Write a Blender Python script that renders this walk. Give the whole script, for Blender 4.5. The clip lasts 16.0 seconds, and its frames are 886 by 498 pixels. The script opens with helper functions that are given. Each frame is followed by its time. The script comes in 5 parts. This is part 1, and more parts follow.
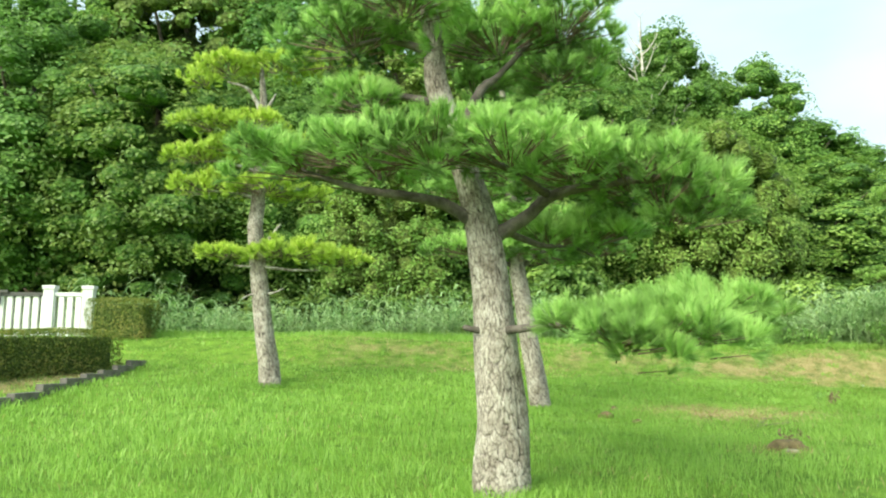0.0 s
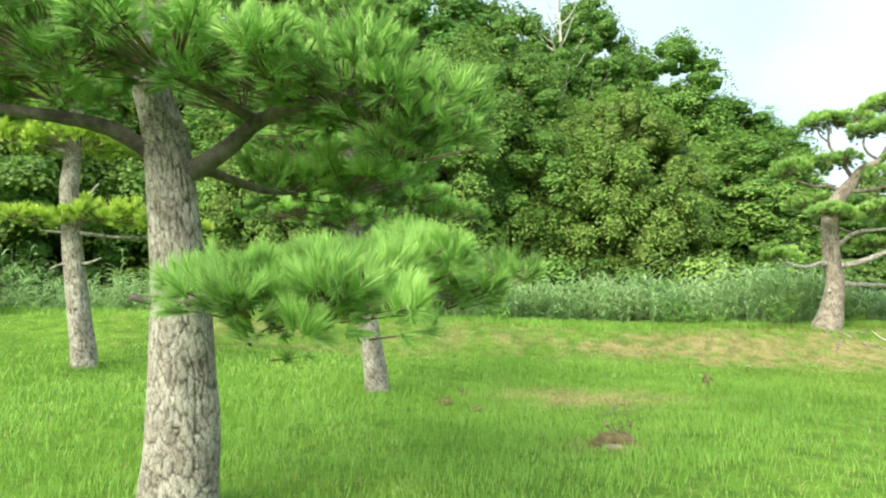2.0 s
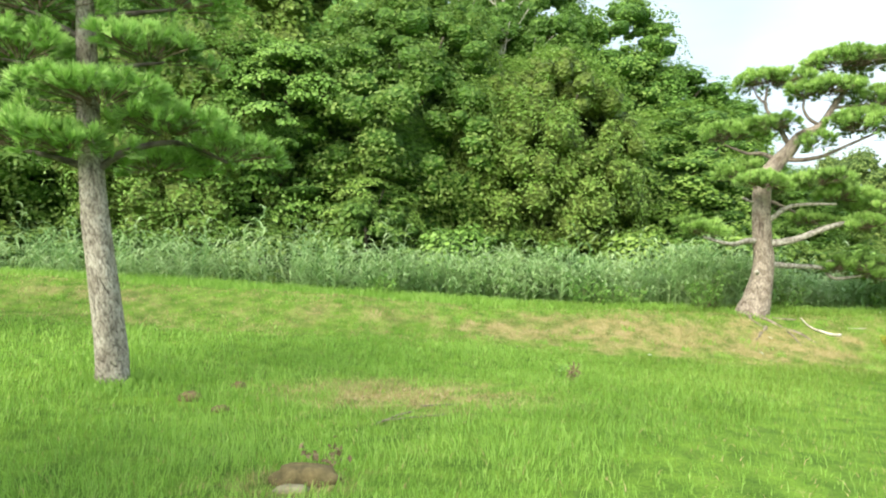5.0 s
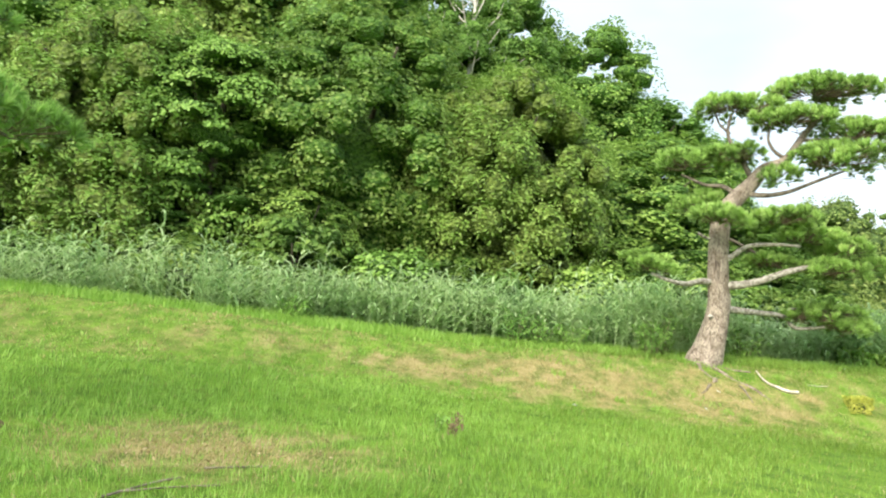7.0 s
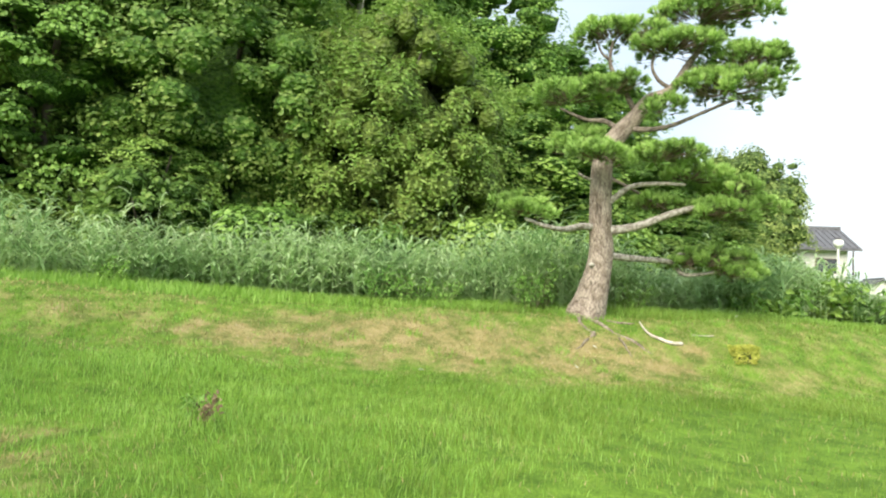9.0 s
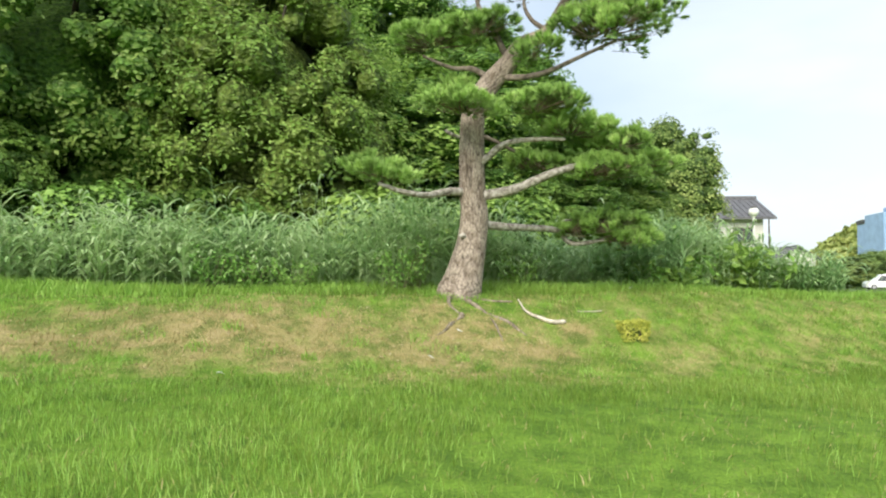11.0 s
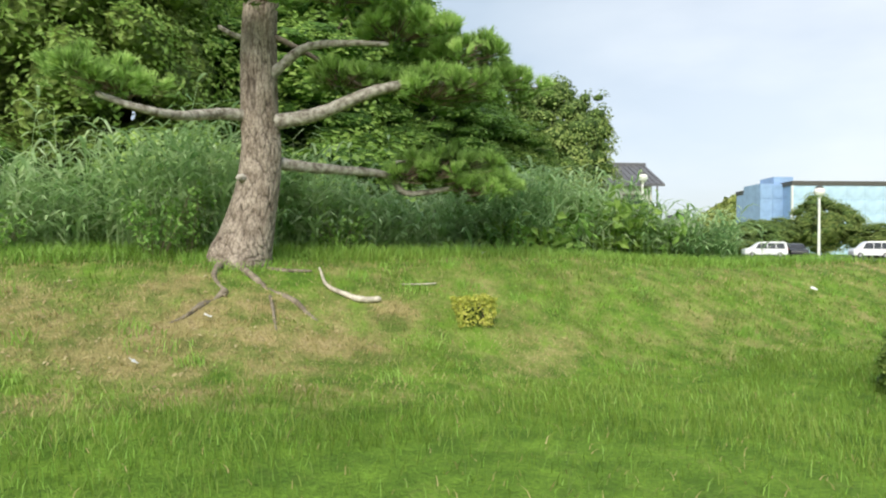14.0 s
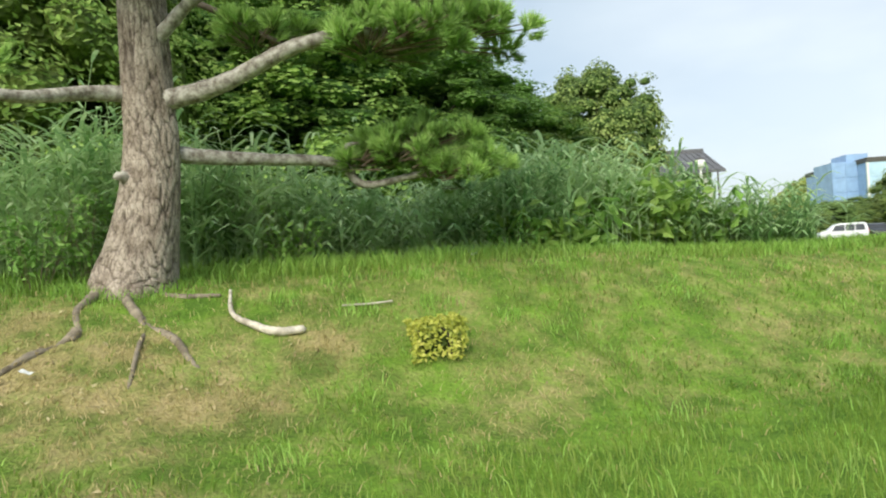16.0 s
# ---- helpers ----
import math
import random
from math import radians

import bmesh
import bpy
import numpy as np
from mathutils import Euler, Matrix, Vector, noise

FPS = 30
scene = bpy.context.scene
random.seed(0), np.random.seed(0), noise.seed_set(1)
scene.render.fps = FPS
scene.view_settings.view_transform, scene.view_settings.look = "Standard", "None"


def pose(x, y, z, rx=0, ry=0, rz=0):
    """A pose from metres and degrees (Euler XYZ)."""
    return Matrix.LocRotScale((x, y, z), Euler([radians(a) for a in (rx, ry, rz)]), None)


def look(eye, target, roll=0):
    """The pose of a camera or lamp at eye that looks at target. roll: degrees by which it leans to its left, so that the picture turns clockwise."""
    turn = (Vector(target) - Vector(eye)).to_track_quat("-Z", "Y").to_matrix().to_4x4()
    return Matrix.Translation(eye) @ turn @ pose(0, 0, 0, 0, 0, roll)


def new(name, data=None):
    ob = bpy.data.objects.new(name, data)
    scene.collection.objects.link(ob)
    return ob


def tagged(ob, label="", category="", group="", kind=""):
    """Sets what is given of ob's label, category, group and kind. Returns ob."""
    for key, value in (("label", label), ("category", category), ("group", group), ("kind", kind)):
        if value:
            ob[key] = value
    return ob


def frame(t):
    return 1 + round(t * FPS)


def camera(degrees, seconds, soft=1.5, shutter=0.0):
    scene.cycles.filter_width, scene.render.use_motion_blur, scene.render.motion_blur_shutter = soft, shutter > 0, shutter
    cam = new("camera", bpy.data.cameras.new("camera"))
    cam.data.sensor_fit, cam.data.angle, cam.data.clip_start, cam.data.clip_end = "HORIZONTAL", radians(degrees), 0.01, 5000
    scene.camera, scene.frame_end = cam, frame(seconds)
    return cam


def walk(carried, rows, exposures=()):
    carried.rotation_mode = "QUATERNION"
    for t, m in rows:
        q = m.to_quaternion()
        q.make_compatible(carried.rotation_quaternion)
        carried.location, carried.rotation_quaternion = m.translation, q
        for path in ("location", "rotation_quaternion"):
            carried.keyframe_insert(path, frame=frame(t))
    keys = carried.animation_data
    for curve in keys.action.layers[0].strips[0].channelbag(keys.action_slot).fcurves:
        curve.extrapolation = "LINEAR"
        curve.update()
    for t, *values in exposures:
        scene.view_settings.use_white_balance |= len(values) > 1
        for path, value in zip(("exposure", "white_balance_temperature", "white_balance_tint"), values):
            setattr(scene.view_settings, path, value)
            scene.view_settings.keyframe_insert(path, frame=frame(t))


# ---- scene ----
cam = camera(65.5, 16.0, soft=2.1)
METRES, EYE, TILT, LEAN, TURN = 18.0, 1.35, 7.5, 0.0, 0.0
ROWS = [
    (0.0, 0.0, 0.0, 0.0, -0.0, 0.0, 0.0),
    (0.5, 0.0204, 0.0195, -0.0035, -2.49, 0.54, -0.84),
    (1.0, 0.0462, 0.0357, -0.0052, -6.46, -0.02, -1.03),
    (1.5, 0.0665, 0.0577, -0.0088, -6.24, -0.26, -0.95),
    (2.0, 0.0918, 0.0734, -0.0113, -4.61, -1.69, -0.68),
    (2.5, 0.1115, 0.095, -0.015, -3.43, -4.07, -0.87),
    (3.0, 0.1359, 0.1114, -0.0177, -4.94, -4.46, -1.64),
    (3.5, 0.1613, 0.1295, -0.0214, -7.56, -4.62, -1.95),
    (6.0, 0.2687, 0.2322, -0.0298, -5.02, -2.15, -3.77),
    (6.5, 0.2913, 0.2527, -0.0311, -5.34, -1.35, -5.21),
    (7.0, 0.312, 0.2728, -0.0327, -7.43, -1.23, -6.0),
    (7.5, 0.3368, 0.2937, -0.0356, -3.83, -0.35, -4.9),
    (8.0, 0.3619, 0.3123, -0.0385, -8.11, -0.23, -5.27),
    (8.5, 0.3893, 0.3298, -0.0425, -9.47, -2.82, -4.77),
    (9.0, 0.4123, 0.3517, -0.0442, -12.78, -3.73, -4.65),
    (9.5, 0.4403, 0.3718, -0.0478, -10.64, -3.32, -3.16),
    (10.0, 0.4643, 0.3917, -0.0509, -15.55, -4.16, -2.66),
    (12.5, 0.5838, 0.4963, -0.0672, -20.11, -4.68, -3.04),
    (13.0, 0.6022, 0.5198, -0.0697, -22.63, -3.8, -3.49),
    (13.5, 0.6263, 0.5409, -0.0751, -24.53, -3.74, -3.79),
    (14.0, 0.6457, 0.565, -0.079, -26.16, -6.85, -3.78),
    (14.5, 0.6703, 0.5872, -0.0825, -27.38, -5.6, -3.53),
    (15.0, 0.6916, 0.6132, -0.0868, -28.39, -5.52, -3.72),
    (15.5, 0.7193, 0.6315, -0.0906, -26.06, -5.66, -2.05),
    (16.0, 0.7445, 0.6527, -0.0944, -21.63, -6.33, 0.63),
]
walk(cam, [(t, pose(0, 0, EYE, TILT, LEAN, TURN) @ pose(METRES * x, METRES * y, METRES * z, 90 + pitch, roll, yaw)) for t, x, y, z, yaw, pitch, roll in ROWS],
     exposures=[(0, 1.09, 6500, -4), (3.5, 1.1, 6500, 1), (7, 1.15, 6600, 7), (10, 0.81, 6500, 8), (12.5, 0.55, 6400, 9), (15.3, 0.38, 6400, 7), (16, 0.46, 6400, 6)])

# ---- world, sun ----
SUN_FROM = Vector((-0.62, -0.72, 0.0)).normalized()      # where the sun stands, on the plan
SUN_HIGH = radians(37)
world = bpy.data.worlds.new("sky")
scene.world = world
world.use_nodes = True
wn, wl = world.node_tree.nodes, world.node_tree.links
wn.clear()
sky = wn.new("ShaderNodeTexSky")
sky.sky_type, sky.sun_disc = "NISHITA", False
sky.sun_elevation, sky.sun_rotation = SUN_HIGH, math.atan2(SUN_FROM.x, SUN_FROM.y)
sky.air_density, sky.dust_density, sky.ozone_density = 1.0, 2.5, 1.5
wc = wn.new("ShaderNodeTexCoord")
wm = wn.new("ShaderNodeMapping")
wm.inputs["Scale"].default_value = (1.2, 1.2, 3.4)
wno = wn.new("ShaderNodeTexNoise")
wno.inputs["Scale"].default_value, wno.inputs["Detail"].default_value = 1.6, 5
wno.inputs["Roughness"].default_value = 0.5
wr = wn.new("ShaderNodeValToRGB")
wr.color_ramp.elements[0].position, wr.color_ramp.elements[1].position = 0.36, 0.72
wr.color_ramp.elements[0].color = (0.6, 0.6, 0.6, 1)
wr.color_ramp.elements[1].color = (0.95, 0.95, 0.95, 1)
wx = wn.new("ShaderNodeMix")
wx.data_type = "RGBA"
wd = wn.new("ShaderNodeVectorMath")
wd.operation = "DOT_PRODUCT"
wd.inputs[1].default_value = (0.86, 0.46, 0.22)
wg = wn.new("ShaderNodeValToRGB")                         # the haze is thicker and whiter to the east
wg.color_ramp.elements[0].position, wg.color_ramp.elements[1].position = 0.85, 1.0
wg.color_ramp.elements[0].color, wg.color_ramp.elements[1].color = (0.53, 0.61, 0.69, 1), (0.82, 0.85, 0.885, 1)
wk = wn.new("ShaderNodeMix")
wk.data_type, wk.blend_type = "RGBA", "MULTIPLY"
wk.inputs["Factor"].default_value = 1.0
wk.inputs["B"].default_value = (10.2, 10.2, 10.2, 1)      # in the sky texture's own scale
wl.new(wc.outputs["Generated"], wd.inputs[0])
wl.new(wd.outputs["Value"], wg.inputs["Fac"])
wl.new(wg.outputs["Color"], wk.inputs["A"])
wl.new(wk.outputs["Result"], wx.inputs["B"])
wb = wn.new("ShaderNodeBackground")
wb.inputs["Strength"].default_value = 0.1
wo = wn.new("ShaderNodeOutputWorld")
wl.new(wc.outputs["Generated"], wm.inputs["Vector"])
wl.new(wm.outputs["Vector"], wno.inputs["Vector"])
wl.new(wno.outputs["Fac"], wr.inputs["Fac"])
wl.new(wr.outputs["Color"], wx.inputs["Factor"])
wl.new(sky.outputs["Color"], wx.inputs["A"])
wl.new(wx.outputs["Result"], wb.inputs["Color"])
wl.new(wb.outputs["Background"], wo.inputs["Surface"])
sun = new("sun", bpy.data.lights.new("sun", "SUN"))
sun.data.energy, sun.data.angle, sun.data.color = 3.2, radians(46), (1.0, 0.93, 0.8)
sun.matrix_world = look(SUN_FROM * 60 + Vector((0, 0, 60 * math.tan(SUN_HIGH))), (0, 0, 0))


# ---- materials ----
def material(name, rough=0.7, metal=0.0, spec=0.4):
    m = bpy.data.materials.new(name)
    m.use_nodes = True
    b = m.node_tree.nodes["Principled BSDF"]
    b.inputs["Roughness"].default_value, b.inputs["Metallic"].default_value = rough, metal
    b.inputs["Specular IOR Level"].default_value = spec
    return m, m.node_tree.nodes, m.node_tree.links, b


def ramp(nodes, stops):
    r = nodes.new("ShaderNodeValToRGB")
    e = r.color_ramp.elements
    while len(e) < len(stops):
        e.new(0.5)
    for el, (p, c) in zip(e, stops):
        el.position, el.color = p, (*c, 1)
    return r


def noise_node(nodes, links, scale, detail=4, coord="Object", stretch=(1, 1, 1), rough=0.6):
    tc = nodes.new("ShaderNodeTexCoord")
    mp = nodes.new("ShaderNodeMapping")
    mp.inputs["Scale"].default_value = stretch
    n = nodes.new("ShaderNodeTexNoise")
    n.inputs["Scale"].default_value, n.inputs["Detail"].default_value, n.inputs["Roughness"].default_value = scale, detail, rough
    links.new(tc.outputs[coord], mp.inputs["Vector"])
    links.new(mp.outputs["Vector"], n.inputs["Vector"])
    return n


def mix(nodes, links, fac, a, b, blend="MIX"):
    x = nodes.new("ShaderNodeMix")
    x.data_type, x.blend_type = "RGBA", blend
    for key, val in (("Factor", fac), ("A", a), ("B", b)):
        if isinstance(val, (int, float)):
            x.inputs[key].default_value = val
        elif isinstance(val, tuple):
            x.inputs[key].default_value = (*val, 1)
        else:
            links.new(val, x.inputs[key])
    return x.outputs["Result"]


def bump(nodes, links, bsdf, height, strength=0.4, distance=0.02):
    bp = nodes.new("ShaderNodeBump")
    bp.inputs["Strength"].default_value, bp.inputs["Distance"].default_value = strength, distance
    links.new(height, bp.inputs["Height"])
    links.new(bp.outputs["Normal"], bsdf.inputs["Normal"])


def plain(name, c1, c2, scale=3.0, rough=0.7, metal=0.0, spec=0.4, bumped=0.25, fine=40.0, stretch=(1, 1, 1)):
    """Two tones mixed by coarse noise, with fine grain on top."""
    m, n, l, b = material(name, rough, metal, spec)
    big = noise_node(n, l, scale, 5, stretch=stretch)
    small = noise_node(n, l, fine, 3, stretch=stretch)
    r = ramp(n, [(0.35, c1), (0.65, c2)])
    l.new(big.outputs["Fac"], r.inputs["Fac"])
    g = ramp(n, [(0.3, (0.8, 0.8, 0.8)), (0.7, (1.12, 1.12, 1.12))])
    l.new(small.outputs["Fac"], g.inputs["Fac"])
    l.new(mix(n, l, 1.0, r.outputs["Color"], g.outputs["Color"], "MULTIPLY"), b.inputs["Base Color"])
    if bumped:
        bump(n, l, b, small.outputs["Fac"], bumped, 0.01)
    return m


def leafy(name, dark, mid, light, rough=0.5, through_light=0.35, patch=0.5, tint=0.0, shoots=False):
    """Leaves: a tone per leaf, a drift over the crown, and light that passes through."""
    m, n, l, b = material(name, rough, 0, 0.35)
    geo = n.new("ShaderNodeNewGeometry")
    r = ramp(n, [(0.0, dark), (0.5, mid), (1.0, light)])
    big = noise_node(n, l, patch, 3)
    ma = n.new("ShaderNodeMath")
    ma.operation = "MULTIPLY_ADD"
    ma.inputs[1].default_value = 0.6
    mb = n.new("ShaderNodeMath")
    mb.operation = "MULTIPLY_ADD"
    mb.inputs[1].default_value, mb.inputs[2].default_value = 1.5, -0.55
    l.new(big.outputs["Fac"], mb.inputs[0])
    l.new(geo.outputs["Random Per Island"], ma.inputs[0])
    l.new(mb.outputs[0], ma.inputs[2])
    level = ma.outputs[0]
    if shoots:                                            # every shoot has a tone of its own, the low ones with underside shade in it
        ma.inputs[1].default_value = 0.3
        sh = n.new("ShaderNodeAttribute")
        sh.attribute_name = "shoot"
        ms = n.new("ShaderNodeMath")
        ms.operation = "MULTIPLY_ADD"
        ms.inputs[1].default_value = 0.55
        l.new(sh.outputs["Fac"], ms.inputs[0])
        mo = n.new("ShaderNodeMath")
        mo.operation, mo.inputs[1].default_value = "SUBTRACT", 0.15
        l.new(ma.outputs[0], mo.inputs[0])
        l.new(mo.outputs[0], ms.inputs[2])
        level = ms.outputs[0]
    l.new(level, r.inputs["Fac"])
    col = r.outputs["Color"]
    if tint:
        oi = n.new("ShaderNodeObjectInfo")
        h = n.new("ShaderNodeHueSaturation")
        mr = n.new("ShaderNodeMapRange")
        mr.inputs["To Min"].default_value, mr.inputs["To Max"].default_value = 0.5 - tint, 0.5 + tint
        l.new(oi.outputs["Random"], mr.inputs["Value"])
        l.new(mr.outputs["Result"], h.inputs["Hue"])
        l.new(col, h.inputs["Color"])
        col = h.outputs["Color"]
    l.new(col, b.inputs["Base Color"])
    t = n.new("ShaderNodeBsdfTranslucent")
    l.new(col, t.inputs["Color"])
    s = n.new("ShaderNodeMixShader")
    s.inputs["Fac"].default_value = through_light
    l.new(b.outputs["BSDF"], s.inputs[1])
    l.new(t.outputs["BSDF"], s.inputs[2])
    l.new(s.outputs["Shader"], n["Material Output"].inputs["Surface"])
    return m


def bark_material(name, crack, plate, pale):
    """Plated pine bark: the attribute 'crack' runs from 0 in a crevice to 1 on a plate."""
    m, n, l, b = material(name, 0.9, 0, 0.2)
    at = n.new("ShaderNodeAttribute")
    at.attribute_name = "crack"
    big = noise_node(n, l, 5, 4)
    fine = noise_node(n, l, 45, 5, stretch=(1, 1, 0.35))
    pl = ramp(n, [(0.35, plate), (0.62, pale)])
    l.new(big.outputs["Fac"], pl.inputs["Fac"])
    g = ramp(n, [(0.3, (0.62, 0.6, 0.58)), (0.7, (1.15, 1.15, 1.15))])
    l.new(fine.outputs["Fac"], g.inputs["Fac"])
    c = mix(n, l, 1.0, pl.outputs["Color"], g.outputs["Color"], "MULTIPLY")
    l.new(mix(n, l, at.outputs["Fac"], crack, c), b.inputs["Base Color"])
    vo = n.new("ShaderNodeTexVoronoi")
    vo.feature = "DISTANCE_TO_EDGE"
    vo.inputs["Scale"].default_value = 30
    tc, mp, wv = n.new("ShaderNodeTexCoord"), n.new("ShaderNodeMapping"), noise_node(n, l, 14, 3)
    mp.inputs["Scale"].default_value = (1, 1, 0.42)
    l.new(tc.outputs["Object"], mp.inputs["Vector"])
    l.new(mix(n, l, 0.06, mp.outputs["Vector"], wv.outputs["Color"]), vo.inputs["Vector"])
    thin = ramp(n, [(0.0, (0.4, 0.37, 0.34)), (0.09, (1, 1, 1))])
    l.new(vo.outputs["Distance"], thin.inputs["Fac"])
    old = b.inputs["Base Color"].links[0].from_socket
    l.new(mix(n, l, 0.85, old, thin.outputs["Color"], "MULTIPLY"), b.inputs["Base Color"])
    bump(n, l, b, fine.outputs["Fac"], 0.6, 0.012)
    return m


# The darkest needle tone also paints the shade under each pad.
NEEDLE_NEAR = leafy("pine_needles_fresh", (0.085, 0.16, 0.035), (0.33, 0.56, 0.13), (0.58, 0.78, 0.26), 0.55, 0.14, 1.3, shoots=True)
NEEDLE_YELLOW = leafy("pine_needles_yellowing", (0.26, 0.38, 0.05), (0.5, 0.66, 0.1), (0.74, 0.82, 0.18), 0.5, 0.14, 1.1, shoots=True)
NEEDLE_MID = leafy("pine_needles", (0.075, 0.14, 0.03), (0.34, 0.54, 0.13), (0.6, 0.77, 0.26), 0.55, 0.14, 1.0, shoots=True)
BARK = bark_material("pine_bark_grey", (0.036, 0.028, 0.022), (0.27, 0.235, 0.195), (0.52, 0.48, 0.42))
BARK_WARM = bark_material("pine_bark_brown", (0.06, 0.045, 0.035), (0.26, 0.21, 0.17), (0.46, 0.395, 0.335))
LIMB = plain("pine_limb_bark", (0.06, 0.05, 0.042), (0.18, 0.155, 0.13), 9, 0.9, bumped=0.5, fine=60)
LIMB_PALE = plain("pine_limb_lichen", (0.14, 0.115, 0.09), (0.52, 0.49, 0.43), 14, 0.9, bumped=0.5, fine=60)
LIMB_BROWN = plain("pine_limb_brown", (0.1, 0.08, 0.065), (0.3, 0.25, 0.2), 12, 0.9, bumped=0.5, fine=60)
TWIG = plain("twig_bark", (0.1, 0.075, 0.05), (0.2, 0.15, 0.1), 20, 0.9, bumped=0)
LEAF_DARK = leafy("evergreen_leaves", (0.075, 0.15, 0.03), (0.175, 0.31, 0.065), (0.37, 0.5, 0.14), 0.42, 0.42, 0.45, 0.02)
LEAF_OLIVE = leafy("olive_leaves", (0.12, 0.215, 0.038), (0.255, 0.4, 0.08), (0.43, 0.54, 0.155), 0.45, 0.4, 0.5, 0.012)
LEAF_LIGHT = leafy("light_leaves", (0.11, 0.22, 0.04), (0.24, 0.42, 0.085), (0.41, 0.6, 0.155), 0.5, 0.35, 0.6, 0.015)
LEAF_FAR = leafy("far_leaves", (0.105, 0.165, 0.045), (0.245, 0.33, 0.085), (0.46, 0.52, 0.18), 0.6, 0.25, 0.4, 0.02)
LEAF_HEDGE = leafy("hedge_leaves", (0.07, 0.12, 0.02), (0.19, 0.25, 0.045), (0.42, 0.36, 0.1), 0.5, 0.25, 2.0)
LEAF_SHRUB = leafy("variegated_leaves", (0.24, 0.3, 0.05), (0.5, 0.52, 0.09), (0.78, 0.72, 0.2), 0.45, 0.3, 6.0)
REED = leafy("reed_leaves", (0.2, 0.36, 0.14), (0.42, 0.58, 0.27), (0.64, 0.75, 0.44), 0.5, 0.42, 0.6)
GRASS_DULL = leafy("lawn_blades_dull", (0.085, 0.15, 0.02), (0.175, 0.28, 0.038), (0.3, 0.39, 0.08), 0.55, 0.35, 0.35)
GRASS = leafy("lawn_blades", (0.17, 0.31, 0.05), (0.29, 0.49, 0.085), (0.41, 0.6, 0.14), 0.5, 0.4, 0.35)
STRAW = leafy("dry_blades", (0.2, 0.22, 0.06), (0.42, 0.36, 0.15), (0.62, 0.5, 0.27), 0.7, 0.3, 0.7)
TRUNK_DARK = plain("tree_trunk_bark", (0.06, 0.05, 0.04), (0.16, 0.13, 0.1), 4, 0.95, bumped=0.5)
DEADWOOD = plain("bare_grey_wood", (0.38, 0.34, 0.3), (0.62, 0.58, 0.54), 6, 0.9)
STICK = plain("bleached_stick", (0.36, 0.31, 0.25), (0.68, 0.62, 0.52), 14, 0.85, bumped=0.4)
ROOT = plain("weathered_root", (0.13, 0.105, 0.075), (0.32, 0.27, 0.2), 9, 0.9, bumped=0.5)
WHITE = plain("white_painted_stone", (0.7, 0.7, 0.67), (0.82, 0.82, 0.8), 3, 0.7)
DARKRAIL = plain("dark_metal", (0.06, 0.06, 0.055), (0.12, 0.11, 0.1), 6, 0.6)
CONCRETE = plain("old_concrete", (0.1, 0.09, 0.075), (0.2, 0.185, 0.16), 4, 0.9, bumped=0.4)
ASPHALT = plain("asphalt", (0.05, 0.05, 0.05), (0.08, 0.08, 0.078), 1.5, 0.9, bumped=0.3)


def ground_material():
    m, n, l, b = material("lawn_soil", 0.95, 0, 0.15)
    at = n.new("ShaderNodeAttribute")
    at.attribute_name = "dry"
    big = noise_node(n, l, 4.5, 9, rough=0.75)
    mid = noise_node(n, l, 3.0, 5)
    fine = noise_node(n, l, 38, 5)
    green = ramp(n, [(0.35, (0.1, 0.19, 0.024)), (0.65, (0.2, 0.34, 0.042))])
    l.new(mid.outputs["Fac"], green.inputs["Fac"])
    straw = ramp(n, [(0.38, (0.17, 0.2, 0.055)), (0.52, (0.34, 0.295, 0.12)), (0.7, (0.46, 0.365, 0.185))])
    l.new(mid.outputs["Fac"], straw.inputs["Fac"])
    ad = n.new("ShaderNodeMath")
    ad.operation = "MULTIPLY_ADD"
    ad.inputs[1].default_value = 1.4
    sb = n.new("ShaderNodeMath")
    sb.operation = "MULTIPLY_ADD"
    sb.inputs[1].default_value, sb.inputs[2].default_value = 2.6, -1.45
    l.new(big.outputs["Fac"], sb.inputs[0])
    l.new(at.outputs["Fac"], ad.inputs[0])
    l.new(sb.outputs[0], ad.inputs[2])
    ad.use_clamp = True
    c = mix(n, l, ad.outputs[0], green.outputs["Color"], straw.outputs["Color"])
    wood = n.new("ShaderNodeAttribute")
    wood.attribute_name = "leaf_litter"
    fallen = ramp(n, [(0.35, (0.05, 0.035, 0.022)), (0.65, (0.13, 0.09, 0.05))])
    l.new(mid.outputs["Fac"], fallen.inputs["Fac"])
    c = mix(n, l, wood.outputs["Fac"], c, fallen.outputs["Color"])
    g = ramp(n, [(0.3, (0.6, 0.6, 0.6)), (0.7, (1.2, 1.2, 1.2))])
    l.new(fine.outputs["Fac"], g.inputs["Fac"])
    l.new(mix(n, l, 1.0, c, g.outputs["Color"], "MULTIPLY"), b.inputs["Base Color"])
    bump(n, l, b, fine.outputs["Fac"], 0.8, 0.04)
    return m


def shade_mass(name, dark, mid):
    """Filler inside foliage, its colour darkened to paint shade in the gaps: mottled and rough at the size of leaves.
    """
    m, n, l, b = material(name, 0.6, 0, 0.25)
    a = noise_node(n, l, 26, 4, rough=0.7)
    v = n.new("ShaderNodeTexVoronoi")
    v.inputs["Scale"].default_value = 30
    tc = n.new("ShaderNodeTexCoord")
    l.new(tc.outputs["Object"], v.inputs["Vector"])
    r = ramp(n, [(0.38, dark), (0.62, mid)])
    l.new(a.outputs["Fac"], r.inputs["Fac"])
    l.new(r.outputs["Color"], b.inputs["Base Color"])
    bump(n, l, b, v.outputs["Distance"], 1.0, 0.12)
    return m


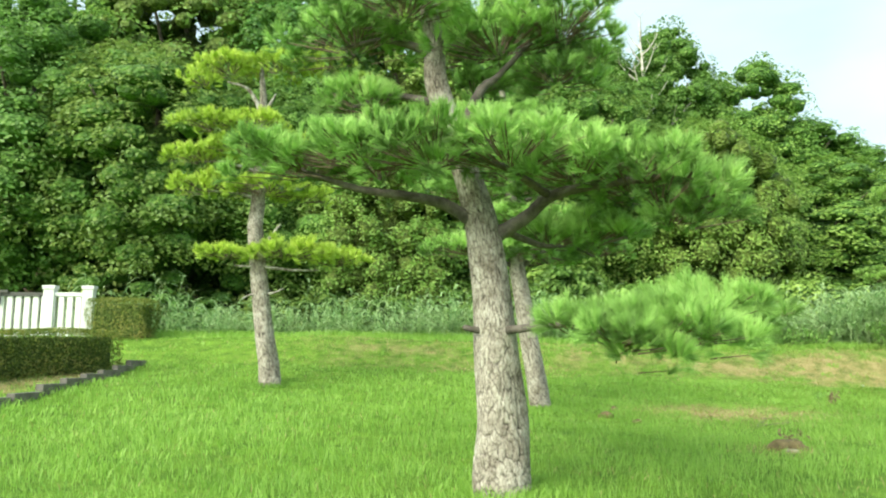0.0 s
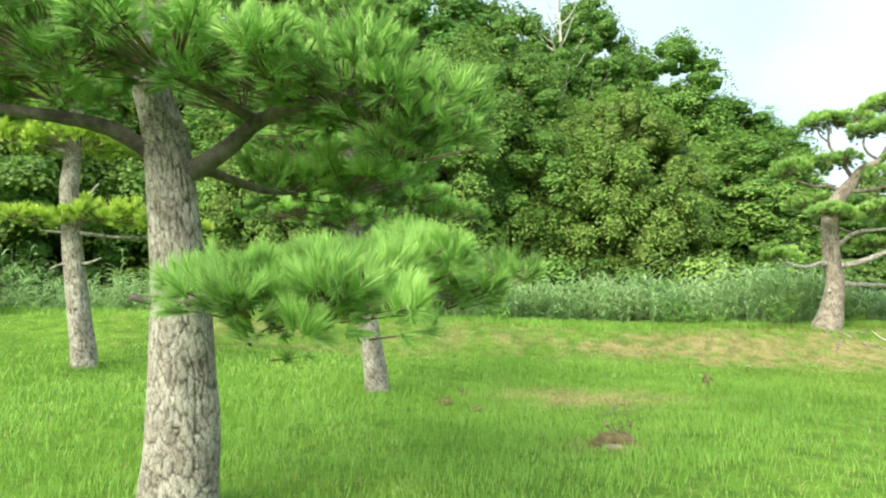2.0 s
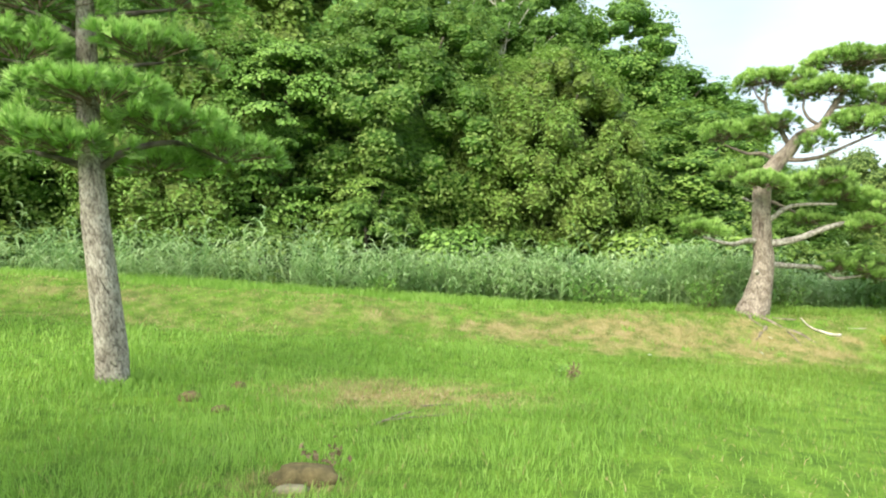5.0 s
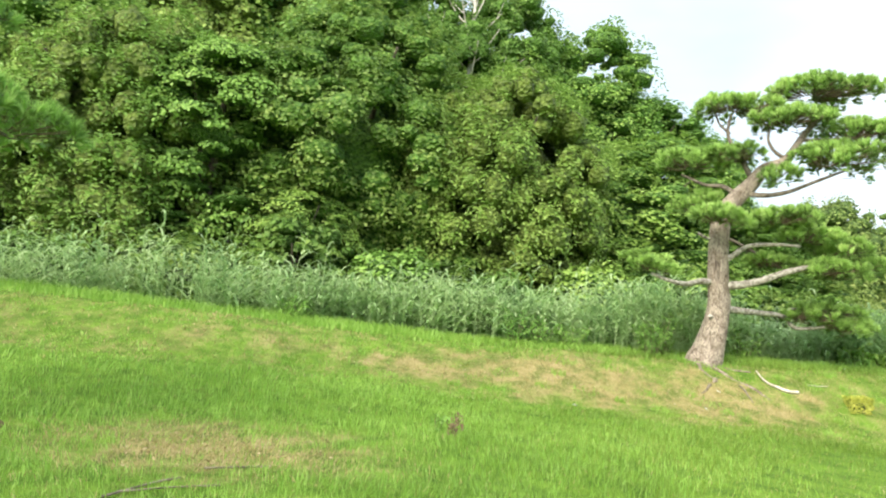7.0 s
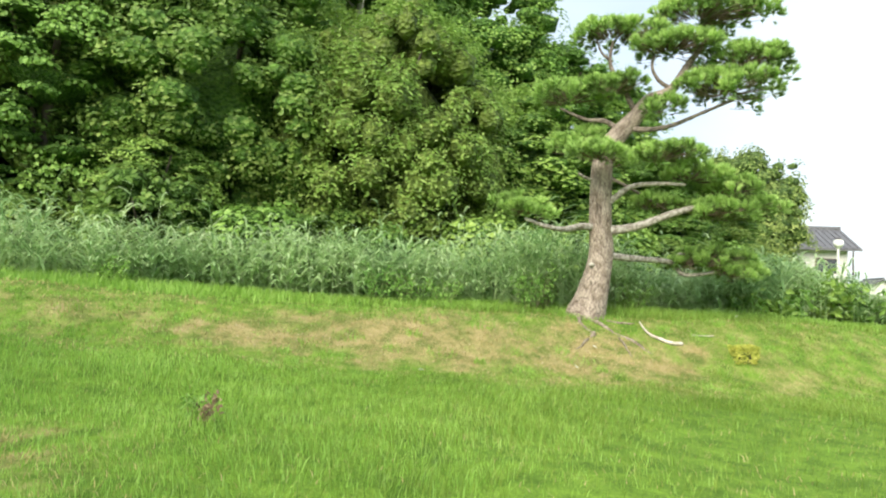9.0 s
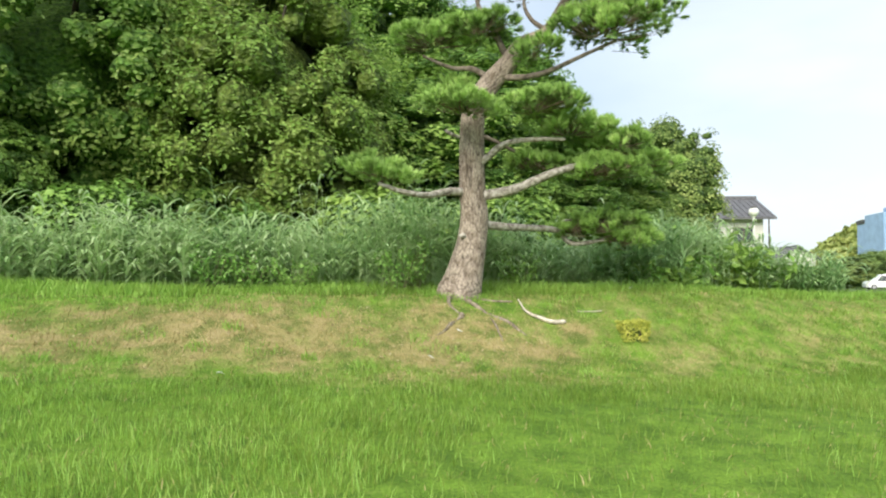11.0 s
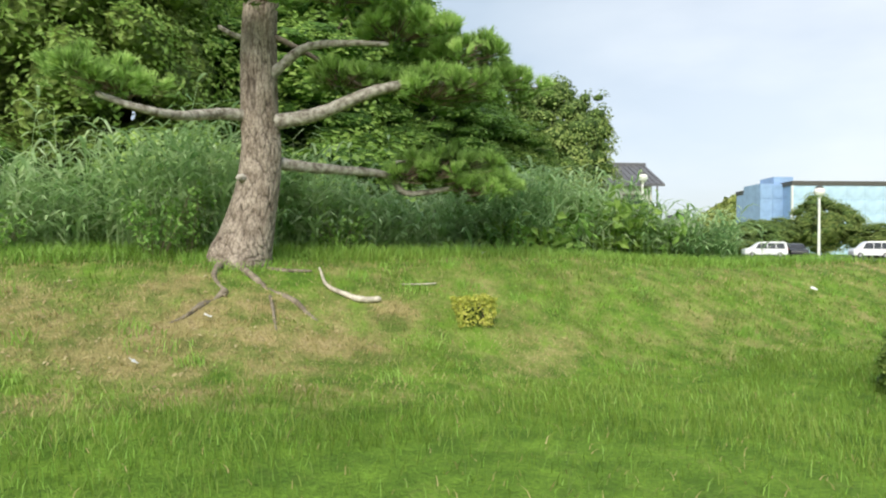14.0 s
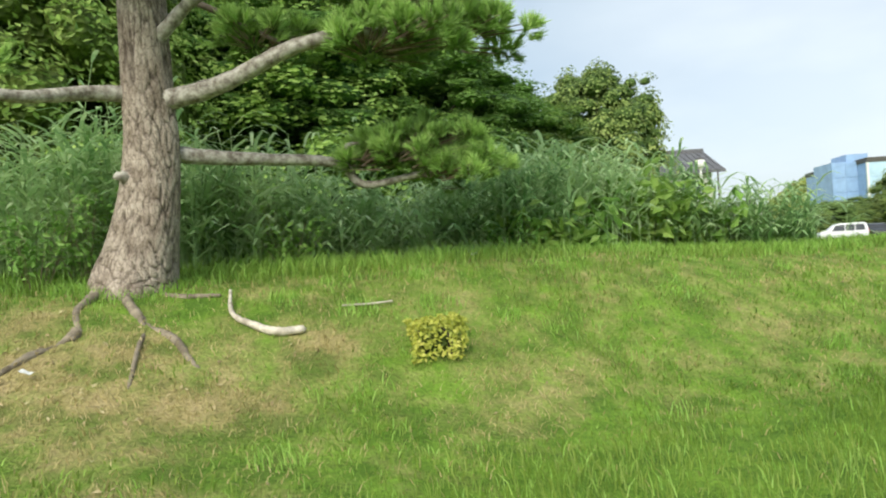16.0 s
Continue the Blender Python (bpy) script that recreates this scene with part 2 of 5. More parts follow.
# Leaf greens taken darker, so the gaps between leaves look shaded.
GAP_SHADE_DARK = shade_mass("evergreen_gap_shade", (0.045, 0.1, 0.018), (0.14, 0.27, 0.045))
GAP_SHADE_OLIVE = shade_mass("olive_gap_shade", (0.06, 0.09, 0.018), (0.18, 0.25, 0.05))
GAP_SHADE_LIGHT = shade_mass("light_green_gap_shade", (0.045, 0.1, 0.02), (0.13, 0.26, 0.045))
GAP_SHADE_FAR = shade_mass("far_gap_shade", (0.04, 0.075, 0.02), (0.13, 0.21, 0.05))
GROUND = ground_material()


# ---- mesh helpers ----
RNG = np.random.default_rng(7)


def mesh_of(name, verts, faces, mat, smooth=False):
    """A mesh from an array of places and an array of faces, all with as many corners."""
    me = bpy.data.meshes.new(name)
    verts, faces = np.asarray(verts, np.float32), np.asarray(faces, np.int32)
    k = faces.shape[1]
    me.vertices.add(len(verts))
    me.vertices.foreach_set("co", verts.ravel())
    me.loops.add(faces.size)
    me.loops.foreach_set("vertex_index", faces.ravel())
    me.polygons.add(len(faces))
    me.polygons.foreach_set("loop_start", np.arange(0, faces.size, k, dtype=np.int32))
    me.polygons.foreach_set("loop_total", np.full(len(faces), k, np.int32))
    me.polygons.foreach_set("use_smooth", np.full(len(faces), smooth))
    me.materials.append(mat)
    me.update(calc_edges=True)
    return me


def part(name, data, mat, parent, label=""):
    """Links a bmesh or a mesh as one object under a thing or a part."""
    if isinstance(data, bmesh.types.BMesh):
        me = bpy.data.meshes.new(name)
        data.to_mesh(me)
        data.free()
        me.materials.append(mat)
        data = me
    ob = new(name, data)
    ob.parent = parent
    return tagged(ob, label)


def thing(name, m, label, category, group="", kind=""):
    e = new(name)
    e.empty_display_size = 0.2
    e.matrix_world = m
    return tagged(e, label, category, group, kind)


def smooth01(v):
    v = np.clip(v, 0, 1)
    return v * v * (3 - 2 * v)


def box(bm, x0, y0, z0, x1, y1, z1, bevel=0.0):
    r = bmesh.ops.create_cube(bm, size=1.0, matrix=Matrix.Translation(((x0 + x1) / 2, (y0 + y1) / 2, (z0 + z1) / 2)) @ Matrix.Diagonal((x1 - x0, y1 - y0, z1 - z0, 1)))
    if bevel:
        edges = list({e for v in r["verts"] for e in v.link_edges})
        bmesh.ops.bevel(bm, geom=edges, offset=bevel, segments=2, affect="EDGES", profile=0.5)
    return bm


def boxed(*args, bevel=0.0):
    return box(bmesh.new(), *args, bevel=bevel)


def spline(points, n):
    """n places along a smooth line through the points (rows of any length)."""
    p = np.asarray(points, float)
    p = np.vstack([2 * p[0] - p[1], p, 2 * p[-1] - p[-2]])
    t = np.linspace(0, len(p) - 3 - 1e-6, n)
    i = t.astype(int)
    f = (t - i)[:, None]
    a, b, c, d = p[i], p[i + 1], p[i + 2], p[i + 3]
    return 0.5 * (2 * b + (c - a) * f + (2 * a - 5 * b + 4 * c - d) * f ** 2 + (3 * b - a - 3 * c + d) * f ** 3)


def tube(points, radii, sides=8, rings=14, rough=0.0, rng=None):
    """Places and quads of a tapered tube through the points, closed at its end."""
    pr = spline(np.column_stack([points, radii]), rings)
    c, r = pr[:, :3], np.maximum(pr[:, 3], 0.001)
    tan = np.gradient(c, axis=0)
    tan /= np.linalg.norm(tan, axis=1)[:, None] + 1e-9
    ref = np.where(np.abs(tan[:, 2:3]) > 0.9, np.array([[1.0, 0, 0]]), np.array([[0, 0, 1.0]]))
    s = np.cross(tan, ref)
    s /= np.linalg.norm(s, axis=1)[:, None]
    if abs(tan[:, 2]).mean() > 0.6:
        s = np.cross(tan, np.tile([[0, 1.0, 0]], (rings, 1)))
        s /= np.linalg.norm(s, axis=1)[:, None]
    u = np.cross(s, tan)
    a = np.linspace(0, 2 * np.pi, sides, endpoint=False)
    rr = r[:, None] * np.ones((1, sides))
    if rough and rng is not None:
        rr = rr * (1 + rough * rng.normal(size=rr.shape))
    v = c[:, None] + rr[..., None] * (np.cos(a)[None, :, None] * s[:, None] + np.sin(a)[None, :, None] * u[:, None])
    i, j = np.meshgrid(np.arange(rings - 1), np.arange(sides), indexing="ij")
    k = (j + 1) % sides
    f = np.stack([i * sides + j, i * sides + k, (i + 1) * sides + k, (i + 1) * sides + j], -1).reshape(-1, 4)
    v = np.vstack([v.reshape(-1, 3), c[-1:] + tan[-1:] * r[-1]])
    tip = len(v) - 1
    e = (rings - 1) * sides
    cap = np.array([[e + q, e + (q + 1) % sides, tip, tip] for q in range(0, sides)])
    return v, f, cap


def tube_mesh(name, points, radii, mat, sides=8, rings=14, rough=0.0, rng=None):
    v, f, cap = tube(points, radii, sides, rings, rough, rng)
    me = bpy.data.meshes.new(name)
    me.from_pydata(v.tolist(), [], f.tolist() + [c[:3] for c in cap.tolist()])
    me.polygons.foreach_set("use_smooth", [True] * len(me.polygons))
    me.materials.append(mat)
    return me


def bark_trunk(name, points, radii, mat, seed, sides=110, rings=340, plate=0.05):
    """A trunk whose bark is cut into raised, upright plates."""
    rng = np.random.default_rng(seed)
    v, f, cap = tube(points, radii, sides, rings)
    height = points[-1][2] - points[0][2]
    round_ = 2 * np.pi * float(np.mean(radii[: max(2, len(radii) // 2)]))
    nz, na = int(height / (plate * 2.9)) + 1, max(5, int(round_ / plate))
    a = np.tile(np.arange(sides) / sides, rings)
    z = np.repeat(np.linspace(0, nz, rings), sides)
    sa = a * na
    sa = sa + 0.3 * np.sin(z * 1.7 + 6.28 * a) + 0.12 * np.sin(z * 3.9 + 12.57 * a)
    z = z + 0.25 * np.sin(a * 6.283 * 4 + 1.3 * np.sin(z * 0.8)) + 0.1 * np.sin(a * 6.283 * 9 + z)
    jit = rng.random((nz + 5, na, 2))
    f1, f2 = np.full(len(z), 9.0), np.full(len(z), 9.0)
    for dz in (-1, 0, 1):
        for da in (-1, 0, 1):
            cz, ca = np.floor(z).astype(int) + dz, np.floor(sa).astype(int) + da
            j = jit[(cz + 2) % (nz + 5), ca % na]
            d = np.hypot(z - cz - j[:, 0], sa - ca - j[:, 1])
            f2 = np.where(d < f1, f1, np.minimum(f2, d))
            f1 = np.minimum(f1, d)
    broken = 0.5 + 0.5 * np.sin(z * 2.1 + sa * 1.3 + 2 * np.sin(sa * 0.7)) * np.sin(sa * 1.9 - z * 1.2)
    crack = 1 - (1 - smooth01((f2 - f1) / 0.14)) * (0.5 + 0.5 * broken)
    c = np.repeat(spline(np.column_stack([points, radii]), rings)[:, :3], sides, axis=0)
    out = v[:-1] - c
    r = np.linalg.norm(out, axis=1)[:, None] + 1e-9
    lump = 0.035 * np.sin(6.28 * a * 3 + z * 0.6) + 0.02 * np.sin(6.28 * a * 5 - z)
    v[:-1] = c + out * (1 + lump[:, None]) + out / r * ((crack - 0.6) * 0.32 * plate)[:, None] * np.minimum(1, r / 0.1)
    me = bpy.data.meshes.new(name)
    me.from_pydata(v.tolist(), [], f.tolist() + [q[:3] for q in cap.tolist()])
    me.polygons.foreach_set("use_smooth", [True] * len(me.polygons))
    me.materials.append(mat)
    at = me.attributes.new("crack", "FLOAT", "POINT")
    at.data.foreach_set("value", np.append(crack, 1).astype(np.float32))
    return me


def unit(v):
    return v / (np.linalg.norm(v, axis=-1, keepdims=True) + 1e-9)


# ---- ground ----
def ground(x, y):
    """The lie of the land: a lawn that rises from the path to a grassy bank, a reed ditch, and the wooded mound behind."""
    x, y = np.asarray(x, float), np.asarray(y, float)
    d = -0.659 * x + 0.752 * y
    lawn = 0.055 * np.clip(d - 0.5, 0, 15)
    bank = (0.6 + 0.4 * smooth01((x - 6) / 13)) * smooth01((y - 15.6) / 2.8)
    ditch = -1.3 * smooth01((y - 20.0) / 3.0) * (1 - smooth01((x - 24) / 4))
    mound = 0.3 * np.clip(y - 25, 0, 22) * (1 - smooth01((x - 18) / 16))
    lawn = lawn - 0.12 * smooth01((d - 2.5) / 4) * (1 - smooth01((y - 13) / 2.5))
    lumps = 0.035 * np.sin(x * 0.9 + 1.3 * np.sin(y * 0.6)) * np.sin(y * 1.1 + 0.7) + 0.015 * np.sin(x * 3.1 + y) * np.sin(y * 2.7)
    near = lawn + bank + ditch + mound + lumps
    far = smooth01((np.hypot(x - 6, y - 10) - 22) / 22)
    keep = far * np.clip(1 - smooth01((y - 24) / 4) * (1 - smooth01((x - 20) / 14)), 0, 1)
    return near * (1 - keep) + 0.5 * keep


def gz(px, py):
    return float(ground(px, py))


def patches(x, y, scale, seed):
    """Smooth random patches between 0 and 1, scale of them to a metre."""
    table = np.random.default_rng(seed).random((128, 128))
    u, v = x * scale, y * scale
    i, j = np.floor(u).astype(int), np.floor(v).astype(int)
    f, g = smooth01(u - i), smooth01(v - j)
    a = table[i % 128, j % 128] * (1 - f) + table[(i + 1) % 128, j % 128] * f
    b = table[i % 128, (j + 1) % 128] * (1 - f) + table[(i + 1) % 128, (j + 1) % 128] * f
    return a * (1 - g) + b * g


def dryness(x, y):
    """How parched the turf is, from 0 to 1."""
    x, y = np.asarray(x, float), np.asarray(y, float)
    spots = ((9.5, 16.9, 3.8, 0.9, 1.0), (12.2, 16.8, 2.0, 1.0, 0.88), (14.35, 17.0, 0.45, 0.25, 1.0), (13.3, 16.45, 0.5, 0.35, 1.0), (12.6, 17.75, 0.3, 0.25, 1.0), (4.6, 11.3, 1.3, 1.0, 1.0), (14.0, 16.6, 1.4, 0.9, 0.45), (-1.0, 17.3, 1.6, 0.5, 0.55),
             (3.6, 7.7, 0.35, 0.3, 0.9), (20.5, 16.5, 2.5, 0.9, 0.3), (26, 18, 2.5, 1.0, 0.8), (-7.1, 12.6, 0.5, 2.4, 1.0), (4.0, 17.2, 2.2, 0.5, 0.6), (12.0, 15.4, 2.2, 0.5, 0.5))
    out = np.zeros_like(x * y)
    for cx, cy, rx, ry, k in spots:
        out = np.maximum(out, k * np.exp(-((x - cx) / rx) ** 2 - ((y - cy) / ry) ** 2))
    strip = smooth01((y - 15.2) / 0.8) * (1 - smooth01((y - 18.2) / 0.7)) * smooth01((x + 6) / 4) * (1 - smooth01((x - 26) / 4))
    out = np.maximum(out * 1.05, 0.27 * strip)
    ragged = 0.45 * (patches(x, y, 2.2, 3) - 0.5) + 0.9 * (patches(x, y, 4.5, 4) - 0.5)
    return np.clip(out + (out > 0.08) * ragged * np.minimum(1, out * 2), 0, 1)


def graded(lo, hi, step, far_lo, far_hi):
    mid = np.arange(lo, hi + step, step)
    up = hi + np.cumsum(step * 1.25 ** np.arange(1, 60))
    dn = lo - np.cumsum(step * 1.25 ** np.arange(1, 60))
    return np.concatenate([dn[dn > far_lo][::-1], mid, up[up < far_hi]])


gx, gy = graded(-16, 34, 0.25, -1500, 1500), graded(-3, 36, 0.25, -1500, 1500)
GX, GY = np.meshgrid(gx, gy)
gi, gj = np.meshgrid(np.arange(len(gy) - 1), np.arange(len(gx) - 1), indexing="ij")
gn = len(gx)
gf = np.stack([gi * gn + gj, gi * gn + gj + 1, (gi + 1) * gn + gj + 1, (gi + 1) * gn + gj], -1).reshape(-1, 4)
gm = mesh_of("ground", np.column_stack([GX.ravel(), GY.ravel(), ground(GX, GY).ravel()]), gf, GROUND, True)
gm.attributes.new("dry", "FLOAT", "POINT").data.foreach_set("value", dryness(GX, GY).ravel().astype(np.float32))
gm.attributes.new("leaf_litter", "FLOAT", "POINT").data.foreach_set("value", (smooth01((GY - 22.5) / 2) * (1 - smooth01((GX - 26) / 6)) * (1 - smooth01((GY - 55) / 10))).ravel().astype(np.float32))
tagged(new("ground", gm), "lawn rising to a grassy bank with parched patches", "ground", kind="structure")


def blades(name, x, y, height, width, mat, label, lean=0.55, sink=0.01):
    """One mesh of many grass blades, each bent, with a pointed tip."""
    n = len(x)
    z = ground(x, y) - sink
    a = RNG.random(n) * 6.283
    s = np.column_stack([np.cos(a), np.sin(a), np.zeros(n)])
    b = 9 * patches(x, y, 0.9, 21) + 5 * patches(x, y, 2.6, 22) + RNG.normal(0, 1.5, n)
    l = np.column_stack([np.cos(b), np.sin(b), np.zeros(n)]) * (lean * (0.3 + RNG.random(n)) * height)[:, None]
    p = np.column_stack([x, y, z])
    up = np.column_stack([np.zeros(n), np.zeros(n), height])
    w = s * (width / 2)[:, None]
    v = np.stack([p - w, p + w, p + up * 0.55 + l * 0.3 + w * 0.8, p + up * 0.55 + l * 0.3 - w * 0.8, p + up * (1 - lean * 0.15) + l], 1)
    i = np.arange(n)[:, None] * 5
    me = bpy.data.meshes.new(name)
    quad, tri = i + np.array([[0, 1, 2, 3]]), i + np.array([[3, 2, 4]])
    loops = np.concatenate([quad.ravel(), tri.ravel()]).astype(np.int32)
    me.vertices.add(n * 5)
    me.vertices.foreach_set("co", v.astype(np.float32).ravel())
    me.loops.add(len(loops))
    me.loops.foreach_set("vertex_index", loops)
    me.polygons.add(2 * n)
    me.polygons.foreach_set("loop_start", np.concatenate([np.arange(n) * 4, 4 * n + np.arange(n) * 3]).astype(np.int32))
    me.polygons.foreach_set("loop_total", np.concatenate([np.full(n, 4), np.full(n, 3)]).astype(np.int32))
    me.materials.append(mat)
    me.update(calc_edges=True)
    return tagged(new(name, me), label, "grass", kind="stuff")


def scatter(n, x0, x1, y0, y1):
    return RNG.uniform(x0, x1, n), RNG.uniform(y0, y1, n)


def from_path(x, y):
    """Metres from the line that is walked."""
    k = np.clip((x * 13.4 + y * 11.9) / (13.4 ** 2 + 11.9 ** 2), 0, 1)
    return np.hypot(x - 13.4 * k, y - 11.9 * k)


x, y = scatter(1600000, -10, 32, 1.5, 20.4)
far = from_path(x, y)
side = -0.659 * x + 0.752 * y
clump = 0.5 + 0.5 * np.sin(x * 2.2 + 1.7 * np.sin(y * 1.9)) * np.sin(y * 2.6 + 1.1 * np.sin(x * 1.3))
dry = dryness(x, y)
want = np.clip(1.5 - far / 9.5, 0.2, 1.0) * np.where(far < 2.2, 0.25, 1) * (side > -6) * (1 - 0.6 * np.clip(dry * 1.3, 0, 1)) * (0.55 + 0.45 * clump)
on_bank = smooth01((y - 15.0) / 0.8) * (1 - smooth01((y - 18.2) / 0.6))
tuft = np.clip(3.2 * (0.6 * patches(x, y, 4.2, 31) + 0.4 * patches(x, y, 9.0, 32)) - 0.85, 0.2, 1.3)
keep = RNG.random(len(x)) < want * 0.5 * (1 - on_bank + on_bank * tuft)
x, y, far, clump, dry, on_bank = x[keep], y[keep], far[keep], clump[keep], dry[keep], on_bank[keep]
tall = (np.where(y > 18.2, 0.12, 0.085) + 0.06 * clump) * (1 - 0.5 * dry) - 0.045 * smooth01((y - 15.0) / 1.0) * (y < 18.2)
dull = RNG.random(len(x)) < 0.85 * smooth01((x - 4) / 9)
high, broad = tall * RNG.uniform(0.5, 1.25, len(x)), RNG.uniform(0.0042, 0.0076, len(x)) * np.clip(far / 5, 1, 2.4) * (1 + 0.5 * on_bank)
blades("lawn_grass", x[~dull], y[~dull], high[~dull], broad[~dull], GRASS, "long bright green lawn grass")
blades("dull_lawn_grass", x[dull], y[dull], high[dull], broad[dull], GRASS_DULL, "long olive-green lawn grass below the bank")
x, y = scatter(700000, -8, 32, 3, 19.5)
far, dry = from_path(x, y), dryness(x, y)
keep = RNG.random(len(x)) < np.clip(dry * 0.8 + 0.03, 0, 1) * np.clip(1.5 - far / 10, 0.25, 1)
x, y, far = x[keep], y[keep], far[keep]
blades("dry_grass", x, y, RNG.uniform(0.03, 0.09, len(x)), RNG.uniform(0.005, 0.008, len(x)) * np.clip(far / 6, 1, 2.2), STRAW, "short parched straw-coloured grass on the bank", lean=1.1)


# Rank green grass along the back of the bank, before the reeds.
x, y = scatter(30000, -8, 25, 18.5, 20.0)
keep = RNG.random(len(x)) < (0.25 + 0.75 * patches(x, y, 0.9, 9)) * smooth01((y - 18.4) / 0.7)
x, y = x[keep], y[keep]
blades("rank_grass", x, y, RNG.uniform(0.12, 0.3, len(x)) * (0.6 + 0.5 * patches(x, y, 0.7, 8)), RNG.uniform(0.009, 0.016, len(x)), GRASS, "rank uncut grass along the back of the bank", lean=0.6)

# Longer grass about the feet of the trunks, where no mower goes.
tx, ty = [], []
for fx, fy, fr in ((0.44, 5.55, 0.24), (-3.22, 13.1, 0.2), (1.53, 11.1, 0.17), (13.08, 18.5, 0.4)):
    a, r = RNG.random(900) * 6.283, fr + 0.3 * RNG.random(900) ** 2
    tx.append(fx + r * np.cos(a))
    ty.append(fy + r * np.sin(a))
for k in range(70):                                       # and in tufts on the bank
    cx, cy = RNG.uniform(1, 22), RNG.uniform(15.7, 18.3)
    a, r = RNG.random(70) * 6.283, RNG.uniform(0.06, 0.22) * np.sqrt(RNG.random(70))
    tx.append(cx + 1.6 * r * np.cos(a))
    ty.append(cy + r * np.sin(a))
tx, ty = np.concatenate(tx), np.concatenate(ty)
blades("tall_grass", tx, ty, RNG.uniform(0.05, 0.15, len(tx)), RNG.uniform(0.006, 0.011, len(tx)), GRASS, "uncut tufts of grass round the pines and on the bank", lean=0.6)


# ---- reeds ----
def reeds(name, x, y, height, label, leaf=0.6, count=8):
    """Reed stalks with long arching leaves, joined into one mesh."""
    n = len(x)
    base = np.column_stack([x, y, ground(x, y) - 0.03])
    b = RNG.random(n) * 6.283
    bend = np.column_stack([np.cos(b), np.sin(b), np.zeros(n)]) * (RNG.uniform(0.03, 0.16, n) * height)[:, None]
    up = np.column_stack([np.zeros(n), np.zeros(n), height])
    at = lambda t: base + up * t + bend * t * t
    quads, off = [], 0
    verts = []
    side = np.column_stack([np.cos(b + 1.57), np.sin(b + 1.57), np.zeros(n)]) * 0.006
    for t0, t1 in ((0, 0.5), (0.5, 1.0)):
        for s in (side, np.column_stack([side[:, 1], -side[:, 0], side[:, 2]])):
            verts.append(np.stack([at(t0) - s, at(t0) + s, at(t1) + s * 0.5, at(t1) - s * 0.5], 1))
    for k in range(count):
        t = np.clip(0.22 + 0.78 * k / (count - 1) + RNG.uniform(-0.03, 0.03, n), 0, 1)
        p = base + up * t[:, None] + bend * (t * t)[:, None]
        a = RNG.random(n) * 6.283
        o = np.column_stack([np.cos(a), np.sin(a), np.zeros(n)])
        w = np.column_stack([-o[:, 1], o[:, 0], np.zeros(n)]) * RNG.uniform(0.016, 0.028, n)[:, None]
        ln = (leaf * RNG.uniform(0.6, 1.2, n) * (1.05 - 0.4 * t))[:, None]
        rise = RNG.uniform(0.25, 0.95, n)[:, None]
        z = np.array([[0, 0, 1.0]])
        m1 = p + o * ln * 0.38 + z * ln * 0.42 * rise
        m2 = p + o * ln * 0.76 + z * ln * 0.56 * rise
        tip = p + o * ln * 1.15 + z * ln * (0.5 * rise - 0.12)
        verts.append(np.stack([p - w * 0.5, p + w * 0.5, m1 + w, m1 - w], 1))
        verts.append(np.stack([m1 - w, m1 + w, m2 + w * 0.8, m2 - w * 0.8], 1))
        verts.append(np.stack([m2 - w * 0.8, m2 + w * 0.8, tip + w * 0.05, tip - w * 0.05], 1))
    v = np.concatenate(verts).reshape(-1, 3)
    return tagged(new(name, mesh_of(name, v, np.arange(len(v)).reshape(-1, 4), REED)), label, "reeds", kind="stuff")


x, y = scatter(5200, -12, 25.5, 19.3, 24.2)
xf, yf = scatter(1300, 4, 25, 19.5, 20.8)
x, y = np.append(x, xf), np.append(y, yf)
keep = (RNG.random(len(x)) < 0.5 + 0.25 * smooth01((x - 4) / 5)) & (y > 19.6 + 0.3 * np.sin(x * 1.3)) & (x < 22.7 - 0.25 * (y - 20)) & ((x > -8.2) | (y > 20.5))
x, y = x[keep], y[keep]
reeds("reed_bed", x, y, RNG.uniform(0.75, 1.4, len(x)) + 0.75 * smooth01((y - 20) / 2.5) - 0.12 + 0.3 * smooth01((x - 6) / 5) - 0.4 * smooth01((x - 12.8) / 2) + 0.35 * smooth01((x - 16) / 2) - 0.25 * smooth01((x - 20.5) / 1.5) + 0.25 * np.sin(x * 0.8) * np.sin(x * 0.31 + 1) + 0.7 * (RNG.random(len(x)) < 0.04) * (x < 17), "tall grey-green reeds in the ditch behind the bank")


# ---- pines ----
def lumps_of(centres, radii, flat=1.0, seed=0, fine=1):
    """Places and triangles of small uneven lumps: the filler inside a crown, which carries its painted shade."""
    bm = bmesh.new()
    bmesh.ops.create_icosphere(bm, subdivisions=fine, radius=1)
    v0 = np.array([v.co[:] for v in bm.verts])
    f0 = np.array([[v.index for v in f.verts] for f in bm.faces])
    bm.free()
    rng = np.random.default_rng(seed)
    vs, fs = [], []
    for k, (c, r) in enumerate(zip(centres, radii)):
        vs.append(c + v0 * r * (1 + 0.16 * rng.normal(size=(len(v0), 1))) * np.array([[1, 1, flat]]))
        fs.append(f0 + k * len(v0))
    return np.vstack(vs), np.vstack(fs)


